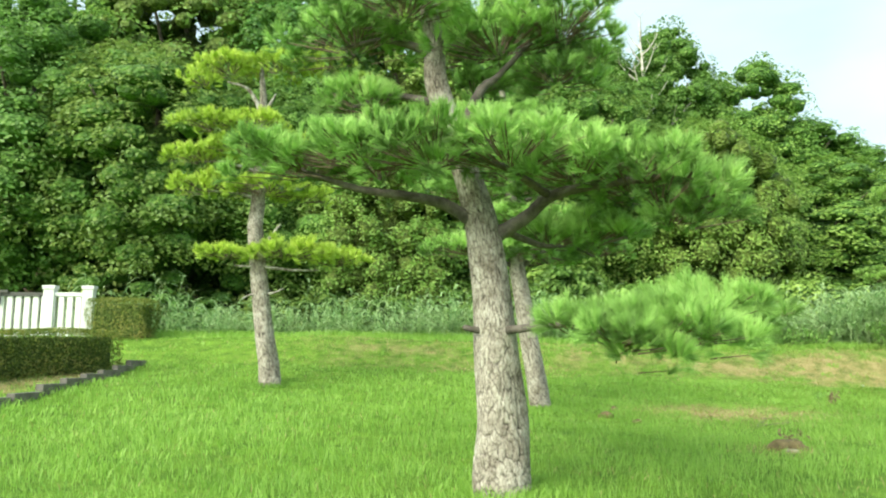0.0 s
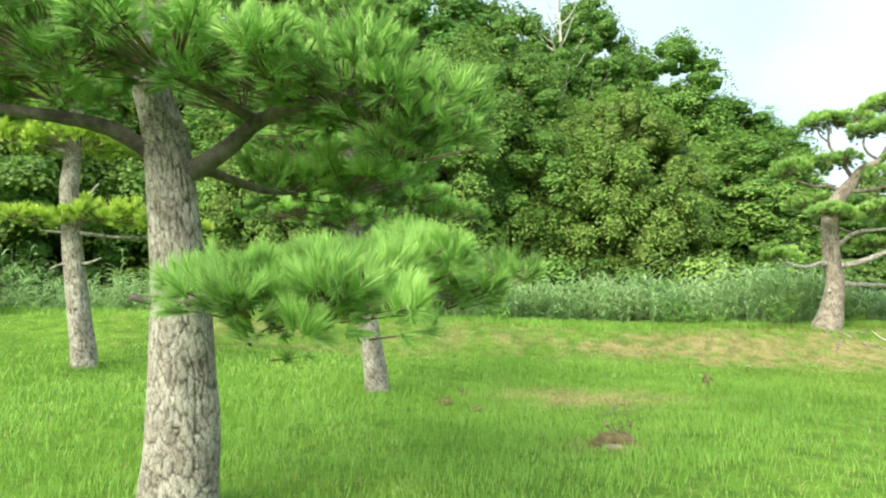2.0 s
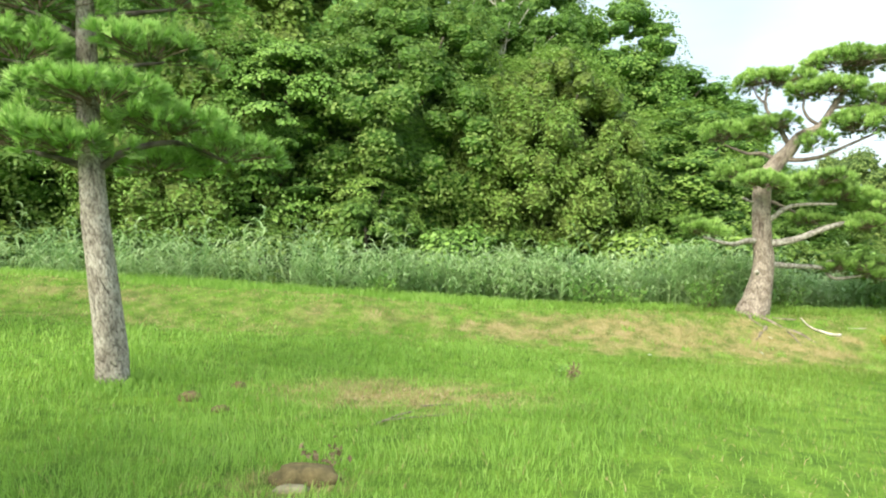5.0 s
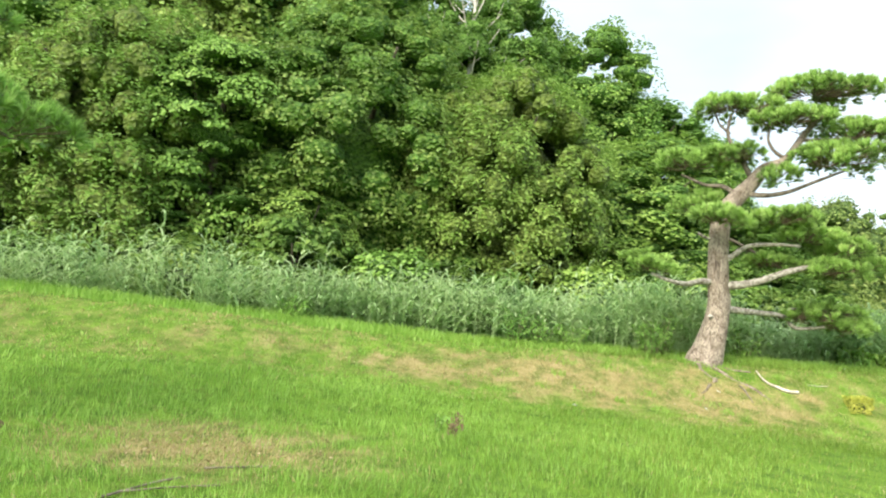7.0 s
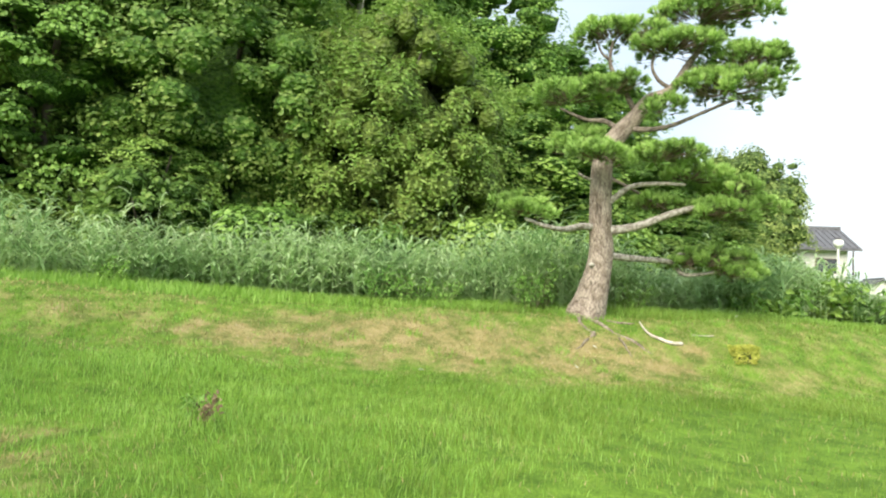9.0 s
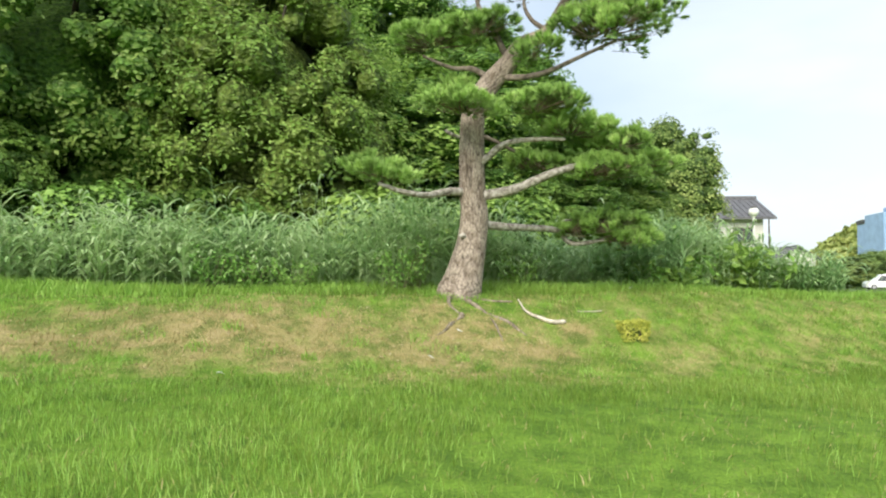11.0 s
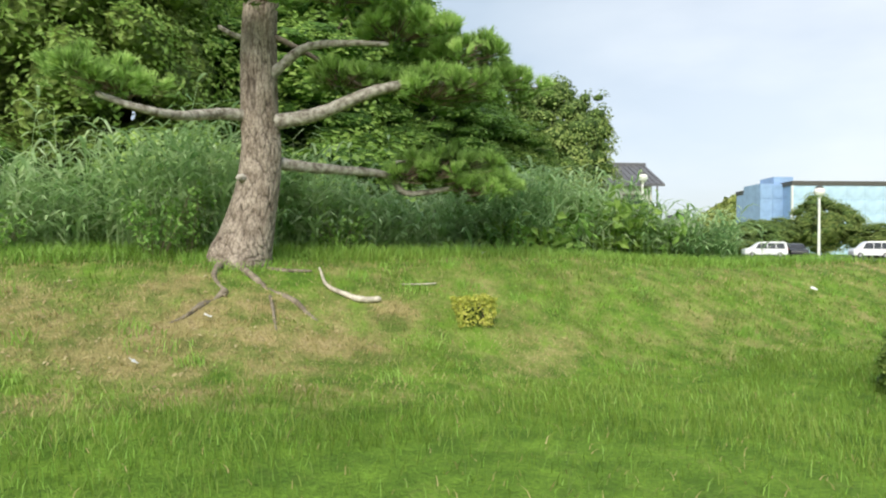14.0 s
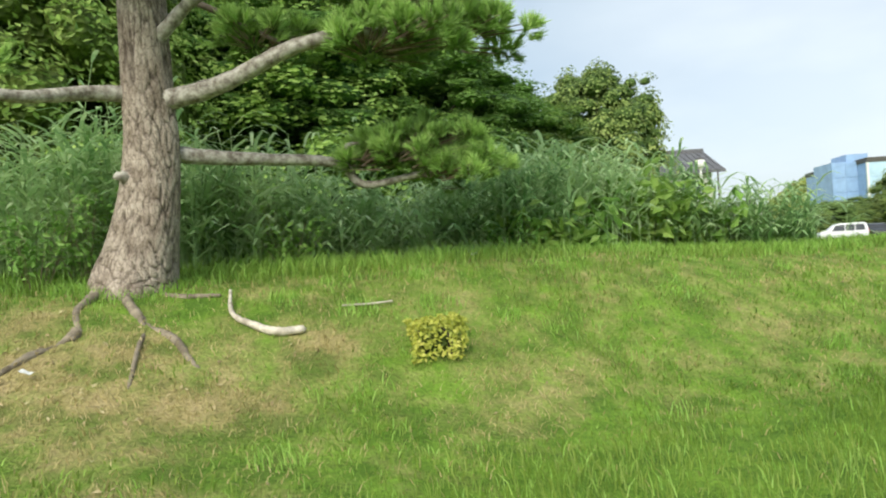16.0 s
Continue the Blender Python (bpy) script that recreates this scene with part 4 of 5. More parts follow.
def tree(x, y, top, radius, crown, label, depth=None, skirt=0.0, group="trees on the mound", name="tree", seed=0, stems=True):
    """A broadleaf tree: a trunk with limbs, and a crown that reaches from near the ground (skirt) to the top."""
    z = float(ground(x, y)) - 0.1
    rng = np.random.default_rng(int(seed * 31 + x * 7 + y * 13) % 9999)
    e = thing(name, pose(x, y, z), label, "tree", group)
    h = top - z
    lo = max(0.0, skirt - 0)
    mid, half = (h + lo) / 2, (h - lo) / 2
    if stems:
        lean = rng.normal(0, 0.25, 2)
        part("trunk", tube_mesh("trunk", [(0, 0, -0.2), (0.1 * lean[0], 0.1 * lean[1], h * 0.3), (lean[0], lean[1], h * 0.8)], [0.035 * h ** 0.8, 0.028 * h ** 0.8, 0.01 * h ** 0.8], TRUNK_DARK, 9, 10, 0.05, rng), TRUNK_DARK, e)
        for k in range(3):
            a = k * 2.1 + rng.random()
            part("limb", tube_mesh("limb", [(0, 0, h * (0.25 + 0.08 * k)), (0.3 * radius * math.cos(a), 0.3 * radius * math.sin(a), h * (0.42 + 0.08 * k)), (0.7 * radius * math.cos(a), 0.7 * radius * math.sin(a), h * (0.58 + 0.08 * k))], [0.016 * h ** 0.8, 0.011 * h ** 0.8, 0.005 * h ** 0.8], TRUNK_DARK, 6, 8), TRUNK_DARK, e)
    c = part("crown", crown[0], None, e)
    c.matrix_basis = pose(0, 0, mid, 0, 0, rng.random() * 360) @ Matrix.Diagonal((radius, depth or radius, half / crown[2], 1))
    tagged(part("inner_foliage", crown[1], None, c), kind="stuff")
    return e


C_DARK = [crown_mesh("crown", 20 + k, LEAF_DARK, 300, 125, 0.036, 0.15, 0.75, mass=GAP_SHADE_DARK, aspect=1.6) for k in range(3)]
C_OLIVE = [crown_mesh("crown", 30 + k, LEAF_OLIVE, 340, 115, 0.038, 0.12, 1.3, slim=0.5, mass=GAP_SHADE_OLIVE, aspect=1.35, rise=0.8, even=0.2) for k in range(2)]
C_LIGHT = [crown_mesh("crown", 40, LEAF_LIGHT, 100, 190, 0.056, 0.3, 0.2, mass=GAP_SHADE_LIGHT, aspect=1.6)]
C_BACK = [crown_mesh("crown", 70 + k, (LEAF_DARK, LEAF_OLIVE, LEAF_LIGHT)[k], 260, 78, 0.05, 0.17, 0.75, mass=(GAP_SHADE_DARK, GAP_SHADE_OLIVE, GAP_SHADE_LIGHT)[k], aspect=1.7) for k in range(3)]
C_FAR = [crown_mesh("crown", 50 + k, LEAF_FAR, 200, 80, 0.05, 0.17, 0.7, mass=GAP_SHADE_FAR, aspect=1.1) for k in range(2)]
C_BUSH = [crown_mesh("crown", 60 + k, (LEAF_LIGHT, LEAF_DARK)[k], 80, 56, 0.1, 0.24, 0.5, mass=(GAP_SHADE_LIGHT, GAP_SHADE_DARK)[k]) for k in range(2)]

DARKS, OLIVES = "dark evergreen broadleaf tree on the wooded mound", "olive-green broadleaf tree with pale upright shoots"
for k, (x, y, top, r) in enumerate(((-16.5, 26.5, 15, 5.2), (-11, 26, 13.5, 4.8), (-6.2, 28, 12.5, 4.4), (5.4, 27.8, 12.6, 4.2), (20.5, 31, 7.4, 3.8), (24, 33, 6.4, 3.6))):
    tree(x, y, top, r, C_DARK[k % 3], DARKS)
for k, (x, y, top, r) in enumerate(((-1.8, 26.6, 10.4, 4.1), (10.4, 27.4, 10.4, 4.1))):
    tree(x, y, top, r, C_OLIVE[k % 2], OLIVES, seed=3)
tree(1.2, 25.6, 10.2, 2.3, C_LIGHT[0], "light green maple with layered boughs on the mound", skirt=2.5)
tree(4.1, 25.2, 5.9, 1.7, C_LIGHT[0], "young light green maple with flat layered boughs", skirt=1.0)
tree(16.2, 30.2, 9.3, 4.0, C_BACK[2], "light green broadleaf tree on the edge of the wood")
for k, (x, y, top, r) in enumerate(((-19, 34, 23, 5.2), (-13, 33, 22, 5), (-7.5, 34, 21.5, 5), (-1.5, 33.5, 20.5, 4.8), (3.5, 34.5, 20, 4.8), (7.8, 33.5, 16.6, 3.4), (11.8, 34.5, 17.4, 3.5), (15.2, 35, 15.6, 3.8), (18.6, 36.5, 14.0, 3.8), (22, 38, 12.2, 4), (25.5, 40, 9.5, 4))):
    tree(x, y, top, r, C_BACK[1 if k in (1, 3) else 2 if k in (7, 8, 9) else 0], "tall tree near the top of the wooded mound", skirt=2.0)
for k, (x, y, top, r) in enumerate(((-15.5, 25.2, 3.4, 1.8), (-3.8, 25.2, 3.6, 1.7), (3.2, 25.4, 3.8, 1.6), (8.4, 25.6, 3.8, 1.8), (12.6, 26, 3.6, 1.7), (15, 27, 3.6, 1.8), (18.2, 28, 3.6, 2.0), (21.5, 29.2, 3.6, 2.0), (-13, 23.6, 2.6, 1.6), (-9, 23.4, 3.2, 1.7), (-5.5, 23.6, 3.0, 1.8), (-2, 23.8, 3.0, 1.6), (1.2, 23.5, 3.4, 1.5), (4.2, 23.8, 4.2, 1.7), (7.2, 24.2, 3.4, 1.7), (10.2, 24.4, 3.2, 1.7), (13.2, 24.8, 3.6, 1.9), (16.5, 25.6, 3.8, 2.0), (19.8, 26.5, 3.6, 2.0), (23, 28, 3.6, 2.2), (26, 30, 3.4, 2.2))):
    tree(x, y, top, r, C_BUSH[1 if x < 6.5 or k % 3 == 0 else 0], "bushy undergrowth at the foot of the mound", group="undergrowth", name="bush")


def bare_tree(x, y, top, label):
    """A dead tree: a pale trunk that forks into bare branches."""
    rng = np.random.default_rng(5)
    z = gz(x, y)
    e = thing("dead_tree", pose(x, y, z), label, "tree")
    h = top - z
    part("trunk", tube_mesh("trunk", [(0, 0, -0.2), (0.1, 0.1, h * 0.4), (0.3, 0, h * 0.75), (0.2, 0.1, h)], [0.2, 0.15, 0.08, 0.02], DEADWOOD, 8, 12, 0.05, rng), DEADWOOD, e)
    for k in range(16):
        t = 0.55 + 0.4 * k / 16
        a, ln = k * 2.4, (1.9 - 1.2 * k / 16) * rng.uniform(0.8, 1.3)
        p0 = np.array((0.25, 0.05, h * t))
        d = np.array((math.cos(a), math.sin(a) * 0.7, 0.9))
        p1, p2 = p0 + d * ln * 0.5, p0 + d * ln + np.array((0, 0, 0.3))
        br = part("branch", tube_mesh("branch", [p0, p1, p2], [0.05, 0.035, 0.012], DEADWOOD, 6, 7), DEADWOOD, e)
        for s in (-1, 1):
            q = p1 + (p2 - p1) * rng.random()
            side = np.array((-math.sin(a) * s, math.cos(a) * s, 0.8)) * ln * 0.35
            part("twig", tube_mesh("twig", [q, q + side * 0.5, q + side + np.array((0, 0, 0.1))], [0.02, 0.014, 0.006], DEADWOOD, 5, 5), DEADWOOD, br)
    return e


bare_tree(9.4, 32.0, 16.9, "dead grey tree with bare branches above the wood")


# ---- fence, hedges and kerb ----
def leaf_box(name, length, depth, height, mat, rng, per_m2=420, size=0.05, bulge=0.04):
    """Clipped foliage over a box that stands on its own floor: leaves on the faces, thinning inward."""
    area = 2 * (length * height + depth * height) + length * depth
    n = int(area * per_m2)
    f = rng.choice(5, n, p=np.array([length * height, length * height, depth * height, depth * height, length * depth]) / area)
    u, v, w = rng.random(n), rng.random(n), rng.random(n) ** 2 * 0.09
    x = np.where(f == 2, w, np.where(f == 3, length - w, u * length))
    y = np.where(f == 0, w, np.where(f == 1, depth - w, np.where(f == 4, v * depth, u * depth)))
    y = np.where((f == 2) | (f == 3), u * depth, y)
    z = np.where(f == 4, height - w, v * height)
    p = np.column_stack([x - length / 2, y - depth / 2, z])
    p += bulge * np.column_stack([np.sin(z * 7 + y * 3), np.sin(x * 3.1 + z * 5), np.sin(x * 2.3) * np.sin(y * 4) * (z > height * 0.5)])
    base = np.array([[0, -1, 0.2], [0, 1, 0.2], [-1, 0, 0.2], [1, 0, 0.2], [0, 0, 1.0]])[f]
    return leaf_mesh(name, p, unit(base + 0.6 * rng.normal(size=(n, 3))), size, mat, rng)


def hedge(name, m, length, depth, height, mat, label, seed, size=0.05, per_m2=900):
    rng = np.random.default_rng(seed)
    e = thing(name, m, label, "hedge")
    part("foliage", leaf_box("foliage", length, depth, height, mat, rng, per_m2, size), mat, e)
    for k in range(max(2, int(length / 0.45))):
        px = -length / 2 + (k + 0.5) * length / max(2, int(length / 0.45))
        part("stem", tube_mesh("stem", [(px, 0, -0.05), (px + 0.03, 0.02, height * 0.4), (px - 0.05, 0, height * 0.85)], [0.03, 0.022, 0.012], TRUNK_DARK, 6, 6), TRUNK_DARK, e)
    # A filler box in the painted gap shade, behind the leaves.
    q = min(0.14, depth * 0.3)
    part("inner_foliage", boxed(-length / 2 + q, -depth / 2 + q, 0.06, length / 2 - q, depth / 2 - q, height - q, bevel=0.05), GAP_SHADE_OLIVE, e)
    return e


hedge("clipped_hedge", pose(-7.75, 12.35, gz(-7.4, 12.4) - 0.03, 0, 0, 72.6), 4.6, 0.9, 0.9, LEAF_HEDGE, "low clipped hedge with browned dark green leaves by the kerb", 3)
hedge("clipped_shrub", pose(-8.5, 18.4, gz(-8.5, 18.4) - 0.05, 0, 0, 0), 1.5, 1.1, 1.05, LEAF_HEDGE, "box-shaped clipped evergreen shrub at the fence end", 4)


def fence():
    """White stone fence: square posts with caps, upright pickets, and a dark rail along part of it."""
    z = gz(-10, 19) - 0.1
    e = thing("stone_fence", pose(-9.8, 19.3, z, 0, 0, 8), "white stone fence with square posts and upright pickets", "fence")
    post = boxed(-0.14, -0.14, 0, 0.14, 0.14, 1.5, bevel=0.015)
    me = bpy.data.meshes.new("post")
    box(post, -0.165, -0.165, 1.4, 0.165, 0.165, 1.5, 0.01)
    post.to_mesh(me)
    post.free()
    me.materials.append(WHITE)
    pk = bpy.data.meshes.new("picket")
    b = boxed(-0.075, -0.06, 0.08, 0.075, 0.06, 1.2, bevel=0.012)
    b.to_mesh(pk)
    b.free()
    pk.materials.append(WHITE)
    for k in range(6):
        part("post", me, None, e).location = (-0.1 - 1.02 * k if k < 2 else -1.12 - 1.75 * (k - 1), 0, 0)
    for k in range(34):
        part("picket", pk, None, e).location = (-0.36 - 0.222 * k, 0.0, 0)
    part("rail", boxed(-8.6, -0.07, 0.18, -0.1, 0.07, 0.3, bevel=0.01), WHITE, e)
    part("rail", boxed(-1.12, -0.09, 1.2, -0.1, 0.09, 1.31, bevel=0.01), WHITE, e)
    part("top_rail", boxed(-8.6, -0.1, 1.2, -1.26, 0.1, 1.3, bevel=0.012), DARKRAIL, e, "dark weathered top rail")
    part("bracket", boxed(-2.42, -0.14, 0.98, -2.34, -0.1, 1.36, bevel=0.005), DARKRAIL, e)
    part("bracket", boxed(-2.6, -0.15, 1.28, -2.16, -0.09, 1.36, bevel=0.01), DARKRAIL, e)
    return e


fence()
for k in range(9):
    t = k / 8
    cx, cy = -6.55 + 0.55 * t + 0.12 * math.sin(2.5 * t), 14.9 - 6.4 * t
    b = boxed(-0.06, -0.39, -0.12, 0.06, 0.39, 0.13, bevel=0.012)
    me = bpy.data.meshes.new("kerb")
    b.to_mesh(me)
    b.free()
    me.materials.append(CONCRETE)
    kb = new("kerb", me)
    kb.matrix_world = pose(cx, cy, gz(cx, cy), -2.3, 0, 4.5 - 4 * math.cos(2.5 * t))
    tagged(kb, "old grey concrete kerb stone edging the lawn", "kerb", "kerb stones", "structure")


# ---- on the bank and the lawn ----
def lie(points, lift):
    return [(px, py, gz(px, py) + l) for (px, py), l in zip(points, lift)]


def lying(name, points, lift, radii, mat, label, category, seed=1):
    ob = new(name, tube_mesh(name, lie(points, lift), radii, mat, 9, 8 * len(points), 0.09, np.random.default_rng(seed)))
    return tagged(ob, label, category)


lying("fallen_branch", [(13.83, 17.84), (13.81, 17.5), (13.94, 17.32), (14.1, 17.2), (14.3, 17.19)], [0.07, 0.04, 0.035, 0.035, 0.04], [0.011, 0.02, 0.027, 0.036, 0.03], STICK, "crooked bleached dead branch lying on the bank", "branch")
lying("fallen_twig", [(14.68, 17.48), (14.91, 17.45), (15.11, 17.47)], [0.03, 0.035, 0.03], [0.007, 0.01, 0.008], STICK, "short dry twig lying in the grass", "branch", 2)
for k, (pts, rad) in enumerate((([(13.0, 18.2), (13.07, 17.85), (13.2, 17.55), (13.38, 17.25), (13.48, 16.97), (13.6, 16.76)], 0.055), ([(12.8, 18.2), (12.69, 17.85), (12.74, 17.5), (12.72, 17.34)], 0.05), ([(12.74, 17.42), (12.62, 17.33), (12.48, 17.2), (12.3, 17.0), (12.0, 16.85)], 0.045), ([(13.15, 17.6), (13.18, 17.45), (13.14, 17.1), (13.08, 16.6)], 0.03), ([(13.25, 18.25), (13.45, 18.0), (13.75, 17.9)], 0.04))):
    n = len(pts)
    lying("tree_root", pts, [0.006 - 0.006 * i + 0.03 * math.sin(2.3 * i + k) for i in range(n)], [0.8 * rad * (1 - 0.5 * i / (n - 1)) * (1 + 0.2 * math.sin(3.1 * i + k)) for i in range(n)], ROOT, "weathered pine root surfacing from the bank", "root", 5 + k)


def small_bush(name, x, y, w, d, h, mat, label, seed, size=0.03, per_m2=2900):
    return hedge(name, pose(x, y, gz(x, y) - 0.03, 0, 0, -8), w, d, h, mat, label, seed, size, per_m2)


small_bush("variegated_shrub", 15.2, 16.75, 0.4, 0.32, 0.29, LEAF_SHRUB, "small clipped shrub with yellow-green leaves on the bank", 8, 0.042)
rb = thing("round_bush", pose(18.05, 13.6, gz(18.05, 13.6)), "dark green clipped round bush on the lawn", "bush")
me, inner, _ = crown_mesh("foliage", 77, LEAF_DARK, 70, 150, 0.1, 0.2, 0.9)
fo = part("foliage", me, None, rb)
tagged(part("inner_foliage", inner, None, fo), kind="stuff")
fo.matrix_basis = pose(0, 0, 0.33) @ Matrix.Diagonal((0.48, 0.48, 0.38, 1))
part("stem", tube_mesh("stem", [(0, 0, -0.05), (0.02, 0, 0.2), (0, 0.02, 0.45)], [0.035, 0.03, 0.01], TRUNK_DARK, 7, 6), TRUNK_DARK, rb)

SOIL = plain("bare_soil", (0.1, 0.08, 0.035), (0.23, 0.175, 0.08), 9, 0.95, bumped=0.7)
STONE = plain("grey_stone", (0.2, 0.18, 0.11), (0.36, 0.32, 0.2), 7, 0.9, bumped=0.5)
DRY_LEAF = leafy("strewn_dry_leaves", (0.22, 0.16, 0.085), (0.4, 0.32, 0.17), (0.62, 0.54, 0.34), 0.8, 0.15, 2.0)
BROWN = leafy("dead_weed_leaves", (0.1, 0.07, 0.04), (0.22, 0.16, 0.09), (0.38, 0.3, 0.18), 0.8, 0.2, 3.0)


def lump(name, x, y, rx, ry, h, mat, label, category, seed, turn=0):
    """An uneven low lump, bedded in the ground."""
    bm = bmesh.new()
    bmesh.ops.create_icosphere(bm, subdivisions=3, radius=1)
    for v in bm.verts:
        k = 1 + 0.28 * noise.noise(v.co * 1.7 + Vector((seed, 0, 0))) + 0.1 * noise.noise(v.co * 5 + Vector((seed, 3, 0)))
        v.co = Vector((v.co.x * rx * k, v.co.y * ry * k, v.co.z * h * k))
    ob = new(name, bpy.data.meshes.new(name))
    bm.to_mesh(ob.data)
    bm.free()
    ob.data.materials.append(mat)
    ob.data.polygons.foreach_set("use_smooth", [True] * len(ob.data.polygons))
    ob.matrix_world = pose(x, y, gz(x, y) + h * 0.25, 0, 0, turn)
    return tagged(ob, label, category)


lump("soil_mound", 3.78, 7.78, 0.2, 0.15, 0.09, SOIL, "small mound of bare brown soil in the lawn", "soil", 2)
lump("soil_clod", 2.44, 10.57, 0.11, 0.09, 0.07, SOIL, "small dark clod of soil in the thin turf", "soil", 11, 0)
lump("soil_clod", 2.81, 10.17, 0.09, 0.07, 0.04, SOIL, "small dark clod of soil in the thin turf", "soil", 12, 20)
lump("soil_clod", 2.77, 11.4, 0.08, 0.06, 0.05, SOIL, "small dark clod of soil in the thin turf", "soil", 13, 40)
lump("stone", 3.72, 7.58, 0.1, 0.05, 0.03, STONE, "flat grey stone beside the bare soil", "stone", 5, 10)


def weed(x, y, h, n, mat, label, seed, name="weed_clump", leaf=0.09, spread=0.16):
    """A clump of weeds: thin stems with leaves along them."""
    rng = np.random.default_rng(seed)
    e = thing(name, pose(x, y, gz(x, y)), label, "weeds")
    a, r = rng.random(n) * 6.283, spread * np.sqrt(rng.random(n))
    tip = np.column_stack([np.cos(a) * r * 2.1, np.sin(a) * r * 2.1, h * rng.uniform(0.55, 1.1, n)])
    root = np.column_stack([np.cos(a) * r * 0.5, np.sin(a) * r * 0.5, np.zeros(n) - 0.02])
    s = unit(np.cross(tip - root, rng.normal(size=(n, 3)))) * 0.004
    v = np.stack([root - s, root + s, tip + s * 0.4, tip - s * 0.4], 1).reshape(-1, 3)
    tagged(part("stem", mesh_of("stem", v, np.arange(len(v)).reshape(-1, 4), TWIG), None, e), kind="stuff")
    k = 11
    t = rng.uniform(0.25, 1.05, n * k)[:, None]
    p = np.repeat(root, k, 0) * (1 - t) + np.repeat(tip, k, 0) * t + rng.normal(0, leaf * 0.4, (n * k, 3))
    tagged(part("foliage", leaf_mesh("foliage", p, unit(rng.normal(size=(n * k, 3)) + np.array([[0, -0.3, 0.9]])), leaf, mat, rng, 0.5), None, e), kind="stuff")
    return e


weed(3.85, 7.9, 0.2, 5, BROWN, "withered brown weeds on the bare soil", 1, leaf=0.055, spread=0.08)
weed(6.9, 12.45, 0.24, 7, BROWN, "withered brown weeds standing in the lawn", 2, leaf=0.06, spread=0.07)
weed(6.75, 12.6, 0.22, 6, LEAF_LIGHT, "pale green weeds beside the withered ones", 3, leaf=0.06, spread=0.07)
for k, (x, y, h) in enumerate(((9.2, 19.3, 0.75), (9.8, 19.4, 0.6), (10.5, 19.3, 0.5), (4.6, 19.5, 0.5), (12.2, 19.2, 0.8), (12.6, 19.4, 0.9), (14.6, 19.6, 0.6), (17.4, 19.6, 0.5))):
    weed(x, y, h, 34, LEAF_LIGHT, "yellow-green leafy weeds at the foot of the reeds", 20 + k, "leafy_weed", 0.08, 0.22)
for k, (x, y, h) in enumerate(((18.7, 20.1, 0.7), (19.5, 20.2, 0.95), (20.3, 20.4, 1.0), (21.1, 20.5, 0.8), (17.9, 20.0, 0.5), (22.2, 20.8, 0.6))):
    weed(x, y, h, 40, LEAF_LIGHT, "broad-leaved green creeper climbing the reeds", 40 + k, "creeper", 0.24, 0.4)
for k, (pts, r) in enumerate((([(4.25, 9.56), (4.45, 9.94), (4.6, 10.1)], 0.012), ([(4.3, 9.7), (4.6, 9.85), (4.9, 9.9)], 0.009), ([(4.7, 10.4), (5.16, 10.66)], 0.01))):
    n = len(pts)
    lying("dry_twig", pts, [0.02] * n, [0.7 * r] * n, ROOT, "thin dry grey twig in the parched grass", "branch", 60 + k)
x, y = scatter(60000, -2, 24, 9, 18.6)
keep = RNG.random(len(x)) < 0.3 * smooth01((dryness(x, y) - 0.35) / 0.5)
x, y = x[keep], y[keep]
fallen = leaf_mesh("fallen_leaves", np.column_stack([x, y, ground(x, y) + RNG.uniform(0.01, 0.04, len(x))]), unit(RNG.normal(size=(len(x), 3)) * 0.5 + np.array([[0, 0, 1.0]])), 0.045, DRY_LEAF, RNG, 0.45)
tagged(new("fallen_leaves", fallen), "dry pinkish-brown leaves and needles strewn on the parched turf", "leaf litter", kind="stuff")
WHITE_LITTER = plain("white_litter", (0.7, 0.7, 0.68), (0.85, 0.85, 0.83), 9, 0.6)
for k, (x, y, s) in enumerate(((21.4, 17.2, 0.05), (11.85, 16.13, 0.03), (12.5, 16.89, 0.035), (9.33, 15.57, 0.03), (16.4, 18.6, 0.03))):
    bm = bmesh.new()
    bmesh.ops.create_grid(bm, x_segments=4, y_segments=4, size=s)
    for v in bm.verts:
        v.co.z = 0.6 * s * noise.noise(v.co * 14 / (s * 20) + Vector((k, 0, 0))) + 0.5 * s
    ob = new("litter", bpy.data.meshes.new("litter"))
    bmesh.ops.solidify(bm, geom=bm.faces[:], thickness=0.003)
    bm.to_mesh(ob.data)
    bm.free()
    ob.data.materials.append(WHITE_LITTER)
    ob.matrix_world = pose(x, y, gz(x, y) + 0.07, 25, 10, 40 * k)
    tagged(ob, "scrap of crumpled white litter in the grass", "litter", "litter scraps")


# ---- beyond the bank: trees, houses, car park ----
for k, (x, y, top, r) in enumerate(((38.2, 47.5, 12.7, 4.1), (33.2, 45.5, 8.0, 3.6), (28.5, 42, 7.6, 3.6), (42.5, 51, 6.6, 2.8))):
    tree(x, y, top, r, C_FAR[k % 2], "round-crowned broadleaf tree beside the houses", group="trees by the houses", skirt=1.4 if k else 3.0)
for k, (x, y, top, r) in enumerate(((104.9, 74.8, 9.2, 5.0), (107, 68.3, 5.4, 4.2), (108, 84.5, 6.4, 5.5), (87, 73, 5.2, 4.0), (97, 79, 5.6, 4.5), (116, 66, 6.2, 5.0), (80, 70, 4.2, 3.6))):
    tree(x, y, top, r, C_FAR[(k + 1) % 2], "low rounded tree beyond the car park", group="trees beyond the car park", skirt=0.3)

TILE = plain("grey_roof_tile", (0.09, 0.09, 0.1), (0.17, 0.17, 0.18), 2, 0.55, bumped=0.4, stretch=(1, 6, 1))
